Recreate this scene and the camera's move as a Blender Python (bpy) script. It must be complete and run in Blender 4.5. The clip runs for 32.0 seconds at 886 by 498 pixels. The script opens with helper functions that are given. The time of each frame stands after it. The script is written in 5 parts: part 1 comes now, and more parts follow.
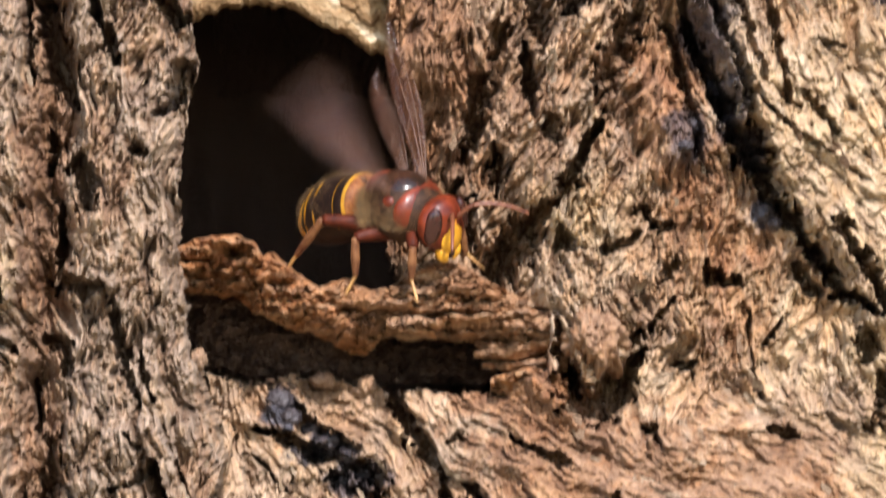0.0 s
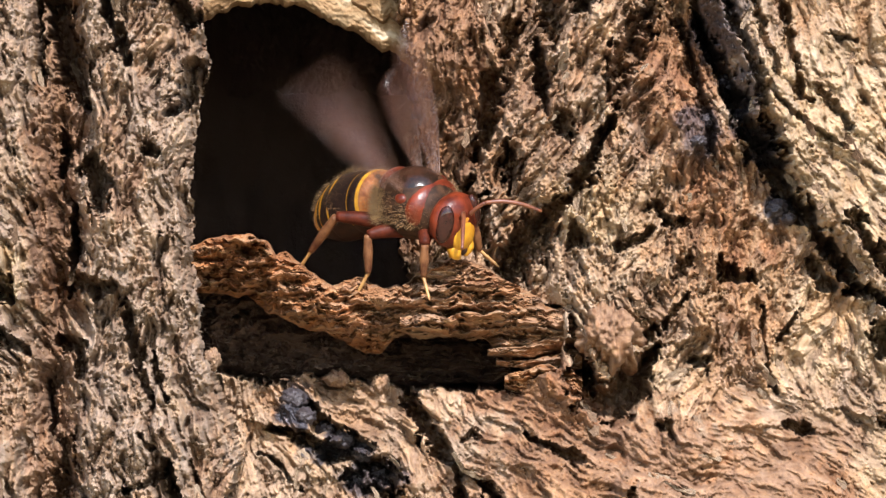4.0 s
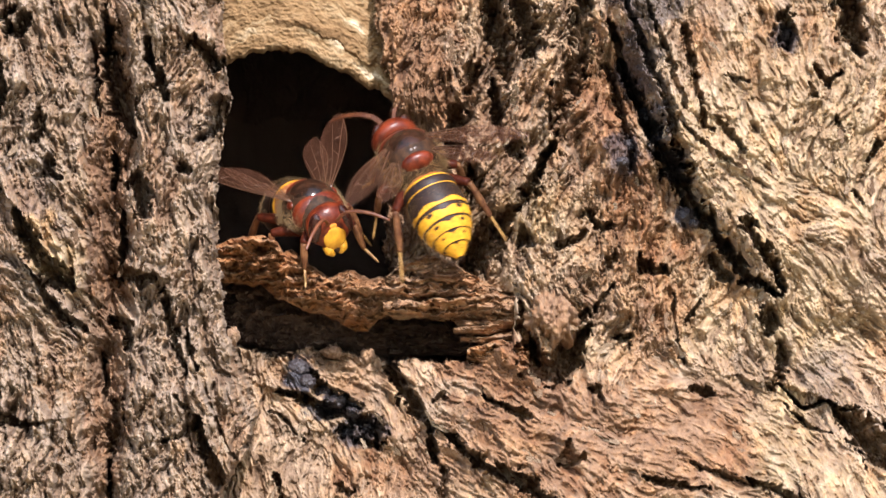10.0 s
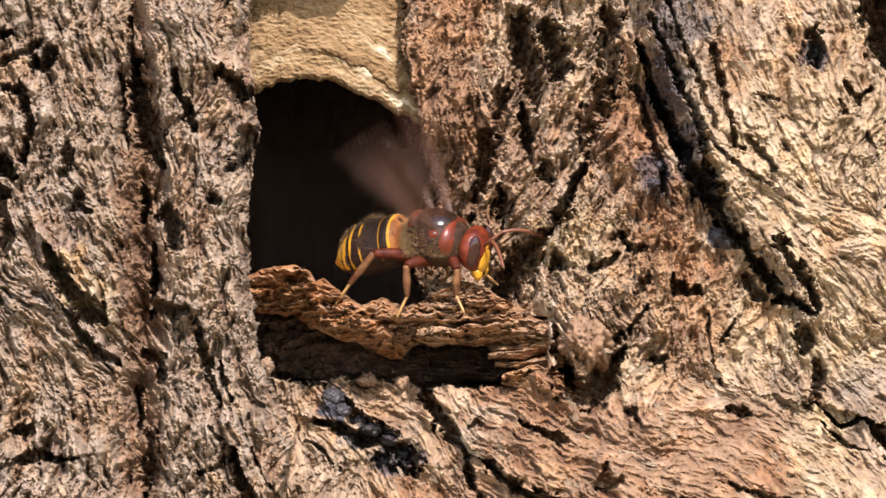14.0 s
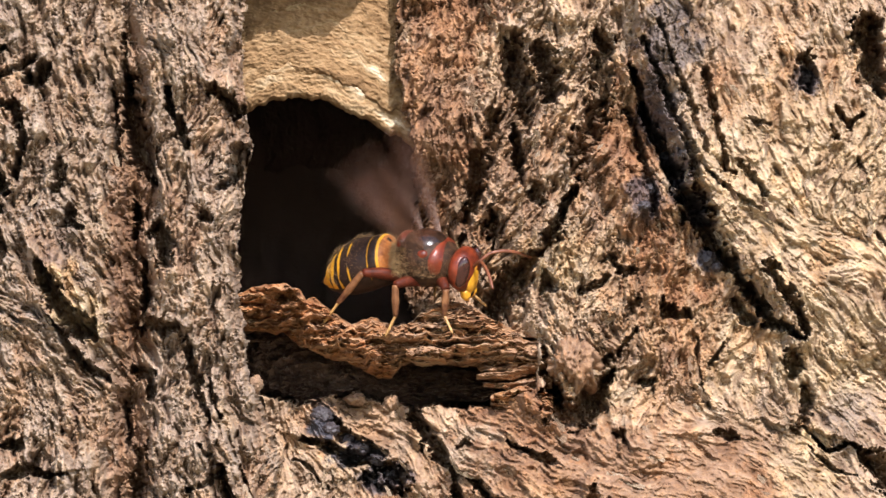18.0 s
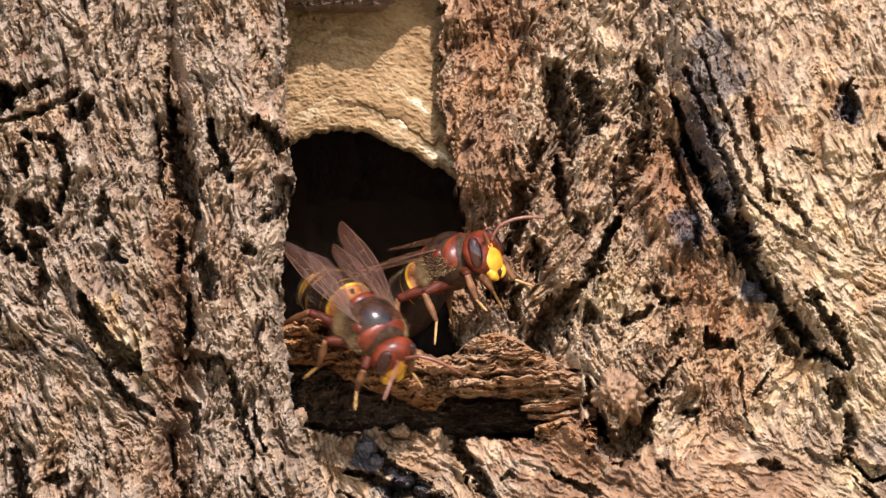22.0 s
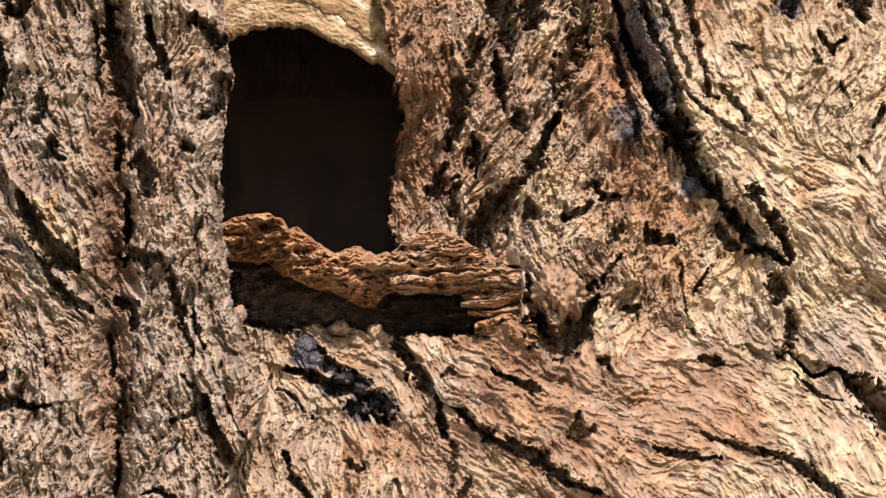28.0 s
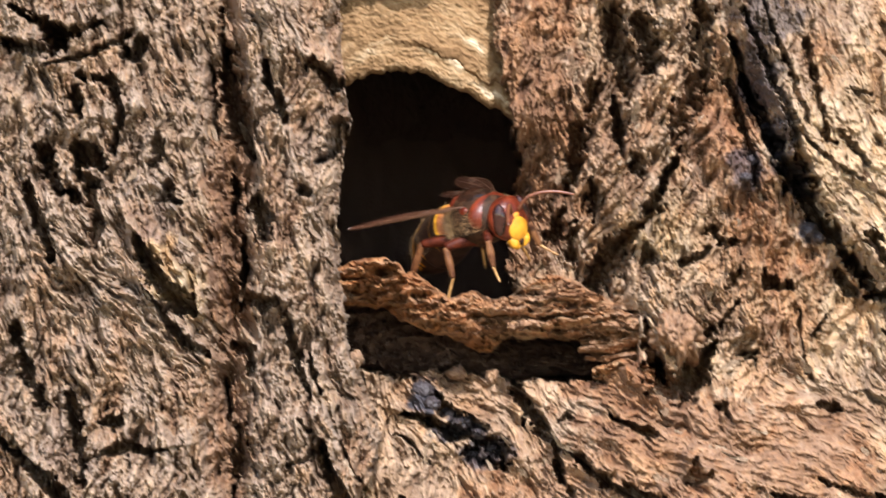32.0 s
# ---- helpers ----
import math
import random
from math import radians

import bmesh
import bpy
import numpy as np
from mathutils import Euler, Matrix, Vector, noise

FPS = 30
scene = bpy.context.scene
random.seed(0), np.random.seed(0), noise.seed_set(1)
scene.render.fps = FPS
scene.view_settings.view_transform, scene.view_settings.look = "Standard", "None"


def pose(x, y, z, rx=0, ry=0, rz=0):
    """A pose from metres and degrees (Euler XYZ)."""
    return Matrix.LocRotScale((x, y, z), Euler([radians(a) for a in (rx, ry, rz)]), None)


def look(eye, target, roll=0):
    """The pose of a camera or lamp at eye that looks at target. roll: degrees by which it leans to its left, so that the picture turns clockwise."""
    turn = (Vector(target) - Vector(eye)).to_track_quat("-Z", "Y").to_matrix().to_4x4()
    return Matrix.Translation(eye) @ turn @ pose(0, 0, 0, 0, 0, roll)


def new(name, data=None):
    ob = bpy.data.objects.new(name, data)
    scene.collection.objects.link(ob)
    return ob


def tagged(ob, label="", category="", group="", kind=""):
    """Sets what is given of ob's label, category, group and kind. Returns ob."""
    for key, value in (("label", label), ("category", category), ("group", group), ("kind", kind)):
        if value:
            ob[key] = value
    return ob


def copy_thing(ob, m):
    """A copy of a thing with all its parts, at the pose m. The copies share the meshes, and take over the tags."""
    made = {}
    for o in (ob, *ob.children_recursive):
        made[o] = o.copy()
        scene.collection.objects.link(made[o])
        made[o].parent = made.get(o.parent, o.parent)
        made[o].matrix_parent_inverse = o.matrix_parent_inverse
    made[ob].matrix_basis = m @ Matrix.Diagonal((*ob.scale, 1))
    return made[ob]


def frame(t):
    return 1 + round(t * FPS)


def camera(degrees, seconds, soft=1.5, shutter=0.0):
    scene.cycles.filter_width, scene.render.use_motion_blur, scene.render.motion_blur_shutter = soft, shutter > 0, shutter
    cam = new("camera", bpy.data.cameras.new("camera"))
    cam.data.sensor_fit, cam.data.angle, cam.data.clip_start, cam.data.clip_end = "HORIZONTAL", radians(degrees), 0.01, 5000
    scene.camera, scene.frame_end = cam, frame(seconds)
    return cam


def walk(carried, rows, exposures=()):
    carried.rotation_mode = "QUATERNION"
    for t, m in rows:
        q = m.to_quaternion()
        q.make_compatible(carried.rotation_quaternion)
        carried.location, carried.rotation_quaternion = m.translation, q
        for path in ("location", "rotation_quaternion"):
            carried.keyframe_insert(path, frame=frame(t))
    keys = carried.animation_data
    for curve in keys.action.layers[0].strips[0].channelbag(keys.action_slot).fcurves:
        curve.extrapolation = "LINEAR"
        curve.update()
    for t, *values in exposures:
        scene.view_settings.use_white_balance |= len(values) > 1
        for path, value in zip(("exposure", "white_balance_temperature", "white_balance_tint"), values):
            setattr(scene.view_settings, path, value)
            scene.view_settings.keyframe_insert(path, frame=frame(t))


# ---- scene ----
cam = camera(4.49, 32.0, soft=1.35, shutter=0.5)
walk(cam, [
    (0.0, look((0.0, -1.6110, 1.3), (-0.00161, 0.0, 1.30510), 1.44)),
    (0.5, look((0.0, -1.6098, 1.3), (-0.00245, 0.0, 1.29267), 1.52)),
    (1.0, look((0.0, -1.6094, 1.3), (-0.00591, 0.0, 1.30746), 1.47)),
    (1.5, look((0.0, -1.6086, 1.3), (0.00012, 0.0, 1.30319), 1.38)),
    (2.0, look((0.0, -1.6088, 1.3), (-0.00428, 0.0, 1.30537), 1.37)),
    (2.5, look((0.0, -1.6076, 1.3), (-0.00313, 0.0, 1.30649), 1.40)),
    (4.5, look((0.0, -1.6086, 1.3), (-0.00163, 0.0, 1.30441), 0.83)),
    (5.0, look((0.0, -1.6060, 1.3), (0.00047, 0.0, 1.31056), 0.73)),
    (5.5, look((0.0, -1.6071, 1.3), (-0.00324, 0.0, 1.31638), 0.60)),
    (6.0, look((0.0, -1.6052, 1.3), (-0.00262, 0.0, 1.31180), 0.62)),
    (6.5, look((0.0, -1.6055, 1.3), (-0.00369, 0.0, 1.31117), 0.38)),
    (7.0, look((0.0, -1.6064, 1.3), (-0.00331, 0.0, 1.31337), 0.51)),
    (7.5, look((0.0, -1.6086, 1.3), (-0.00097, 0.0, 1.31313), 0.49)),
    (8.0, look((0.0, -1.6091, 1.3), (-0.00266, 0.0, 1.31105), 0.68)),
    (8.5, look((0.0, -1.8350, 1.3), (-0.00587, 0.0, 1.31030), 0.84)),
    (9.0, look((0.0, -2.0086, 1.3), (-0.00313, 0.0, 1.30502), 0.84)),
    (9.5, look((0.0, -2.0067, 1.3), (0.00274, 0.0, 1.29766), 0.87)),
    (10.0, look((0.0, -2.0073, 1.3), (0.00101, 0.0, 1.30457), 1.04)),
    (10.5, look((0.0, -2.0072, 1.3), (-0.00220, 0.0, 1.30777), 0.98)),
    (11.0, look((0.0, -2.0090, 1.3), (-0.00460, 0.0, 1.31011), 1.01)),
    (11.5, look((0.0, -2.0070, 1.3), (-0.00325, 0.0, 1.30412), 1.03)),
    (12.0, look((0.0, -2.0035, 1.3), (-0.00023, 0.0, 1.30261), 0.87)),
    (12.5, look((0.0, -2.0060, 1.3), (0.00285, 0.0, 1.30498), 0.48)),
    (13.0, look((0.0, -2.0026, 1.3), (0.00396, 0.0, 1.30733), 0.21)),
    (13.5, look((0.0, -1.9983, 1.3), (0.00192, 0.0, 1.30476), -0.04)),
    (14.0, look((0.0, -2.0007, 1.3), (-0.00474, 0.0, 1.30911), -0.21)),
    (14.5, look((0.0, -2.0041, 1.3), (-0.00959, 0.0, 1.30979), -0.15)),
    (15.0, look((0.0, -2.0031, 1.3), (-0.00343, 0.0, 1.30948), -0.25)),
    (15.5, look((0.0, -2.0046, 1.3), (-0.00350, 0.0, 1.31357), -0.49)),
    (17.5, look((0.0, -2.0062, 1.3), (-0.00659, 0.0, 1.31231), 0.63)),
    (18.0, look((0.0, -2.0041, 1.3), (-0.00306, 0.0, 1.31270), 0.48)),
    (18.5, look((0.0, -2.0016, 1.3), (-0.00103, 0.0, 1.31146), 0.11)),
    (19.0, look((0.0, -1.9993, 1.3), (-0.00021, 0.0, 1.31019), 0.05)),
    (19.5, look((0.0, -1.9998, 1.3), (-0.00537, 0.0, 1.31503), -0.18)),
    (20.0, look((0.0, -2.0020, 1.3), (-0.01528, 0.0, 1.31914), -0.03)),
    (20.5, look((0.0, -2.0034, 1.3), (-0.01514, 0.0, 1.30816), 0.06)),
    (21.0, look((0.0, -2.0052, 1.3), (-0.01057, 0.0, 1.31119), -0.02)),
    (21.5, look((0.0, -2.0059, 1.3), (-0.01187, 0.0, 1.31968), 0.19)),
    (22.0, look((0.0, -2.0056, 1.3), (-0.01078, 0.0, 1.31834), 0.20)),
    (22.5, look((0.0, -2.0057, 1.3), (-0.01354, 0.0, 1.31000), 0.18)),
    (23.0, look((0.0, -2.0024, 1.3), (-0.00811, 0.0, 1.30487), 0.31)),
    (23.5, look((0.0, -2.0018, 1.3), (-0.00444, 0.0, 1.30073), 0.28)),
    (24.0, look((0.0, -2.0013, 1.3), (-0.00828, 0.0, 1.30349), 0.29)),
    (24.5, look((0.0, -2.0023, 1.3), (-0.01583, 0.0, 1.30494), 0.28)),
    (26.5, look((0.0, -2.0051, 1.3), (-0.01253, 0.0, 1.31171), 0.28)),
    (27.0, look((0.0, -2.0080, 1.3), (-0.01567, 0.0, 1.31135), 0.15)),
    (27.5, look((0.0, -2.0054, 1.3), (-0.00863, 0.0, 1.30912), -0.12)),
    (28.0, look((0.0, -2.0000, 1.3), (0.00000, 0.0, 1.30000), 0.00)),
    (28.5, look((0.0, -1.9979, 1.3), (-0.00392, 0.0, 1.30345), -0.07)),
    (29.0, look((0.0, -2.0000, 1.3), (-0.01209, 0.0, 1.30313), -0.06)),
    (29.5, look((0.0, -1.9974, 1.3), (-0.01905, 0.0, 1.30471), -0.06)),
    (30.0, look((0.0, -1.9980, 1.3), (-0.01599, 0.0, 1.30155), 0.16)),
    (30.5, look((0.0, -1.9954, 1.3), (-0.00840, 0.0, 1.29455), -0.16)),
    (31.0, look((0.0, -1.9977, 1.3), (-0.01102, 0.0, 1.29299), 0.07)),
    (31.5, look((0.0, -1.9952, 1.3), (-0.01472, 0.0, 1.29799), -0.08)),
    (32.0, look((0.0, -1.9942, 1.3), (-0.02076, 0.0, 1.30788), 0.12)),
])

# ---- world, sun, exposure ----
SUN_DIR = Vector((0.13, -0.72, 0.68)).normalized()
world = bpy.data.worlds.new("sky")
scene.world = world
world.use_nodes = True
wn = world.node_tree
sky = wn.nodes.new("ShaderNodeTexSky")
sky.sky_type, sky.sun_disc = "NISHITA", False
sky.sun_elevation = math.asin(SUN_DIR.z)
sky.sun_rotation = math.atan2(SUN_DIR.x, SUN_DIR.y)
bg = wn.nodes["Background"]
bg.inputs["Strength"].default_value = 0.15
wn.links.new(sky.outputs["Color"], bg.inputs["Color"])
sun_data = bpy.data.lights.new("sun", "SUN")
sun_data.energy, sun_data.angle, sun_data.color = 2.76, radians(0.5), (1.0, 0.962, 1.0)
sun = new("sun", sun_data)
sun.matrix_world = look(SUN_DIR * 5.0, (0, 0, 0))
scene.view_settings.exposure = 1.737


# ---- small helpers ----
class Nodes:
    """A node material with short calls."""

    def __init__(self, name):
        self.mat = bpy.data.materials.new(name)
        self.mat.use_nodes = True
        self.t = self.mat.node_tree
        self.bsdf = self.t.nodes["Principled BSDF"]

    def node(self, kind, **given):
        n = self.t.nodes.new("ShaderNode" + kind)
        for key, value in given.items():
            n.inputs[key].default_value = value
        return n

    def link(self, a, b):
        self.t.links.new(a, b)

    def coords(self, scale=(1, 1, 1)):
        c, m = self.node("TexCoord"), self.node("Mapping")
        m.inputs["Scale"].default_value = scale
        self.link(c.outputs["Object"], m.inputs["Vector"])
        return m.outputs["Vector"]

    def noise(self, vec, scale, detail=4.0, rough=0.6):
        n = self.node("TexNoise", Scale=scale, Detail=detail, Roughness=rough)
        self.link(vec, n.inputs["Vector"])
        return n.outputs["Fac"]

    def ramp(self, fac, stops):
        r = self.t.nodes.new("ShaderNodeValToRGB")
        e = r.color_ramp.elements
        while len(e) < len(stops):
            e.new(0.5)
        for k, (p, c) in enumerate(stops):
            e[k].position, e[k].color = p, (*c, 1)
        self.link(fac, r.inputs["Fac"])
        return r.outputs["Color"]

    def mix(self, fac, a, b, mode="MIX"):
        m = self.t.nodes.new("ShaderNodeMix")
        m.data_type, m.blend_type = "RGBA", mode
        for value, slot in ((fac, 0), (a, 6), (b, 7)):
            if isinstance(value, (int, float)):
                m.inputs[slot].default_value = value
            elif isinstance(value, tuple):
                m.inputs[slot].default_value = (*value, 1)
            else:
                self.link(value, m.inputs[slot])
        return m.outputs[2]

    def math(self, op, a, b=0.0):
        m = self.t.nodes.new("ShaderNodeMath")
        m.operation = op
        for k, value in enumerate((a, b)):
            if isinstance(value, (int, float)):
                m.inputs[k].default_value = value
            else:
                self.link(value, m.inputs[k])
        return m.outputs[0]

    def bump(self, height, strength, distance):
        b = self.node("Bump", Strength=strength, Distance=distance)
        self.link(height, b.inputs["Height"])
        self.link(b.outputs["Normal"], self.bsdf.inputs["Normal"])

    def done(self, color, rough=0.8, spec=0.3):
        if isinstance(color, tuple):
            self.bsdf.inputs["Base Color"].default_value = (*color, 1)
        else:
            self.link(color, self.bsdf.inputs["Base Color"])
        if isinstance(rough, (int, float)):
            self.bsdf.inputs["Roughness"].default_value = rough
        else:
            self.link(rough, self.bsdf.inputs["Roughness"])
        self.bsdf.inputs["Specular IOR Level"].default_value = spec
        return self.mat


def part(name, data, material, parent, label=""):
    """Links a bmesh or mesh as one object under parent."""
    if isinstance(data, bmesh.types.BMesh):
        me = bpy.data.meshes.new(name)
        data.to_mesh(me)
        data.free()
    else:
        me = data
    if material is not None and not me.materials:
        me.materials.append(material)
    ob = new(name, me)
    ob.parent = parent
    return tagged(ob, label)


def smooth(me):
    me.polygons.foreach_set("use_smooth", np.ones(len(me.polygons), dtype=bool))
    return me


def mesh_from_arrays(name, co, quads, attributes=(), rounded=True):
    """A mesh from an (n, 3) array of places and an (m, 4) array of corners, smooth if rounded, with colour attributes per vertex."""
    me = bpy.data.meshes.new(name)
    me.vertices.add(len(co))
    me.vertices.foreach_set("co", np.ascontiguousarray(co, dtype=np.float32).ravel())
    me.loops.add(quads.size)
    me.loops.foreach_set("vertex_index", np.ascontiguousarray(quads, dtype=np.int32).ravel())
    me.polygons.add(len(quads))
    me.polygons.foreach_set("loop_start", np.arange(0, quads.size, 4, dtype=np.int32))
    me.polygons.foreach_set("use_smooth", np.full(len(quads), rounded, dtype=bool))
    for key, values in attributes:
        a = me.attributes.new(key, "FLOAT_COLOR", "POINT")
        a.data.foreach_set("color", np.ascontiguousarray(values, dtype=np.float32).ravel())
    me.update(calc_edges=True)
    me.validate()
    return me


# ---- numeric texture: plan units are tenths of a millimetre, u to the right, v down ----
def place(u, v, h=0.0):
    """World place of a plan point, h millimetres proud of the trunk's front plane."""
    return Vector(((u - 784) * 1e-4, -h * 1e-3, 1.3 + (441 - v) * 1e-4))


def value_noise(x, y, seed):
    """Smooth noise from 0 to 1 with a cell of one unit."""
    g = np.random.default_rng(seed).random((257, 257)).astype(np.float32)
    g[256], g[:, 256] = g[0], g[:, 0]
    g[256, 256] = g[0, 0]
    x0, y0 = np.floor(x).astype(np.int32), np.floor(y).astype(np.int32)
    fx, fy = (x - x0).astype(np.float32), (y - y0).astype(np.float32)
    fx, fy = fx * fx * (3 - 2 * fx), fy * fy * (3 - 2 * fy)
    x0, y0 = x0 & 255, y0 & 255
    top = g[y0, x0] * (1 - fx) + g[y0, x0 + 1] * fx
    low = g[y0 + 1, x0] * (1 - fx) + g[y0 + 1, x0 + 1] * fx
    return top * (1 - fy) + low * fy


def fractal(x, y, seed, octaves=4, gain=0.5):
    total, amp, norm = 0, 1.0, 0.0
    for k in range(octaves):
        total = total + amp * value_noise(x * 2**k + 17.3 * k, y * 2**k + 5.1 * k, seed + k)
        norm += amp
        amp *= gain
    return total / norm


def step(a, b, x):
    s = np.clip((x - a) / (b - a), 0, 1)
    return s * s * (3 - 2 * s)


def line_distance(u, v, points):
    """Distance to a polyline, the signed side (positive on its right hand as it runs, v down), and the share of the way along it."""
    best = np.full(u.shape, 1e9, dtype=np.float32)
    side, along = np.zeros_like(best), np.zeros_like(best)
    n = len(points) - 1
    for k in range(n):
        (au, av), (bu, bv) = points[k][:2], points[k + 1][:2]
        du, dv = bu - au, bv - av
        s = np.clip(((u - au) * du + (v - av) * dv) / (du * du + dv * dv), 0, 1)
        d = np.hypot(u - au - s * du, v - av - s * dv)
        near = d < best
        best = np.where(near, d, best)
        cross = du * (v - av) - dv * (u - au)
        side = np.where(near, np.sign(cross), side)
        along = np.where(near, (k + s) / n, along)
    return best, side, along


def window(points, margin):
    """Slices of the grid round a line of plan points."""
    us, vs = [p[0] for p in points], [p[1] for p in points]
    i0, i1 = np.searchsorted(U_AXIS, (min(us) - margin, max(us) + margin))
    j0, j1 = np.searchsorted(V_AXIS, (min(vs) - margin, max(vs) + margin))
    return slice(j0, max(j1, j0 + 1)), slice(i0, max(i1, i0 + 1))


STEP = 1.45
U_AXIS = np.arange(-240, 1640, STEP, dtype=np.float32)
V_AXIS = np.arange(-230, 980, STEP, dtype=np.float32)
GU, GV = np.meshgrid(U_AXIS, V_AXIS)

# direction of the bark's fibres: u, v, degrees from the u axis towards +v
GRAIN = (
    (-100, 100, 88), (100, 100, 84), (330, 200, 92), (60, 300, 70), (90, 450, 50), (330, 500, 86), (0, 750, 100), (250, 800, 92),
    (400, 650, 80), (720, 150, 95), (800, 300, 105), (930, 150, 112), (900, 330, 120), (1010, 120, 120), (980, 420, 100),
    (1050, 250, 95), (1120, 150, 70), (1160, 450, 95), (1240, 200, 62), (1300, 130, 60), (1380, 60, 75), (1460, 200, 110),
    (1350, 300, 40), (1450, 320, 38), (1560, 250, 110), (1500, 450, 45), (1330, 520, 62), (1270, 480, 110), (1080, 560, 110),
    (980, 520, 60), (600, 640, 25), (560, 800, 85), (700, 640, 50), (640, 900, 90), (850, 660, 28), (900, 780, 35), (1000, 820, 35),
    (1150, 740, 15), (1200, 800, 15), (1350, 800, 30), (1450, 740, 55), (1500, 600, 45), (1200, 640, 20), (1280, 920, 60), (900, 920, 60),
)
acc_c, acc_s = np.zeros_like(GU), np.zeros_like(GU)
for gu, gv, deg in GRAIN:
    w = 1.0 / (((GU - gu) ** 2 + (GV - gv) ** 2) / 1e4 + 0.02) ** 1.5
    acc_c += w * math.cos(2 * radians(deg))
    acc_s += w * math.sin(2 * radians(deg))
swirl = (fractal(GU / 80, GV / 80, 11, 4, 0.6) - 0.5) * (1.3 + 0.3 * step(420, 520, GU))
swirl += (fractal(GU / 24, GV / 24, 15, 3, 0.6) - 0.5) * (2.0 - 0.2 * step(420, 520, GU))
FIBRE = 0.5 * np.arctan2(acc_s, acc_c) + swirl
DIR_U, DIR_V = np.cos(FIBRE), np.sin(FIBRE)


def comb(texture, reach, stride=1.0):
    """Smears a texture along the fibres, by reach grid cells each way."""
    rows, cols = texture.shape
    total, count = texture.copy(), 1
    for way in (-1, 1):
        pu = np.broadcast_to(np.arange(cols, dtype=np.float32), texture.shape).copy()
        pv = np.broadcast_to(np.arange(rows, dtype=np.float32)[:, None], texture.shape).copy()
        lu, lv = way * DIR_U, way * DIR_V
        for _ in range(reach):
            pu += lu * stride
            pv += lv * stride
            iu = np.clip(pu.astype(np.int32), 0, cols - 1)
            iv = np.clip(pv.astype(np.int32), 0, rows - 1)
            total += texture[iv, iu]
            count += 1
            du, dv = DIR_U[iv, iu], DIR_V[iv, iu]
            turn = np.where(du * lu + dv * lv < 0, -1, 1)
            lu, lv = du * turn, dv * turn
    total /= count
    total -= total.mean()
    return total / total.std()


def white(cell, seed):
    if cell <= STEP:
        return np.random.default_rng(seed).random(GU.shape).astype(np.float32)
    return value_noise(GU / cell, GV / cell, seed)


fibre_fine = comb(white(2.2, 21), 7)
fibre_mid = comb(white(4.0, 22), 8)
fibre_wide = comb(white(8.0, 23), 9, 1.4)
fibre_plate = comb(white(24.0, 24) + 0.7 * white(9.0, 25), 10, 1.8)
warp_u = (fractal(GU / 34, GV / 34, 31, 5, 0.72) - 0.5) * 34
warp_v = (fractal(GU / 34, GV / 34, 41, 5, 0.72) - 0.5) * 34
WU, WV = GU + warp_u, GV + warp_v
soft_u = (fractal(GU / 26, GV / 26, 35, 2, 0.5) - 0.5) * 16
soft_v = (fractal(GU / 26, GV / 26, 45, 2, 0.5) - 0.5) * 16

ragged = fractal(GU / 14, GV / 14, 65, 4, 0.7)
grit = fractal(GU / 9, GV / 9, 66, 2, 0.7) - 0.5


def terraced(field, edge):
    """Turns a smooth field into flat flakes with steep edges."""
    base = np.floor(field)
    return base + step(edge, 1.0, field - base)


terrace = terraced(1.3 * fibre_plate + 0.3 * fibre_wide + 0.22 * fibre_mid, 0.82)


def seams(field, width):
    """Grooves along the edges of the flakes."""
    part_of = field - np.floor(field)
    return np.exp(-(((part_of - 0.9) / width) ** 2))


plate_seam = seams(1.3 * fibre_plate + 0.3 * fibre_wide + 0.22 * fibre_mid, 0.09) * step(0.42, 0.55, fractal(GU / 60, GV / 60, 67, 3))
scale_seam = seams(1.5 * fibre_wide + 0.35 * fibre_mid + 0.2 * fibre_fine, 0.11) * step(0.44, 0.56, fractal(GU / 28, GV / 28, 68, 3))


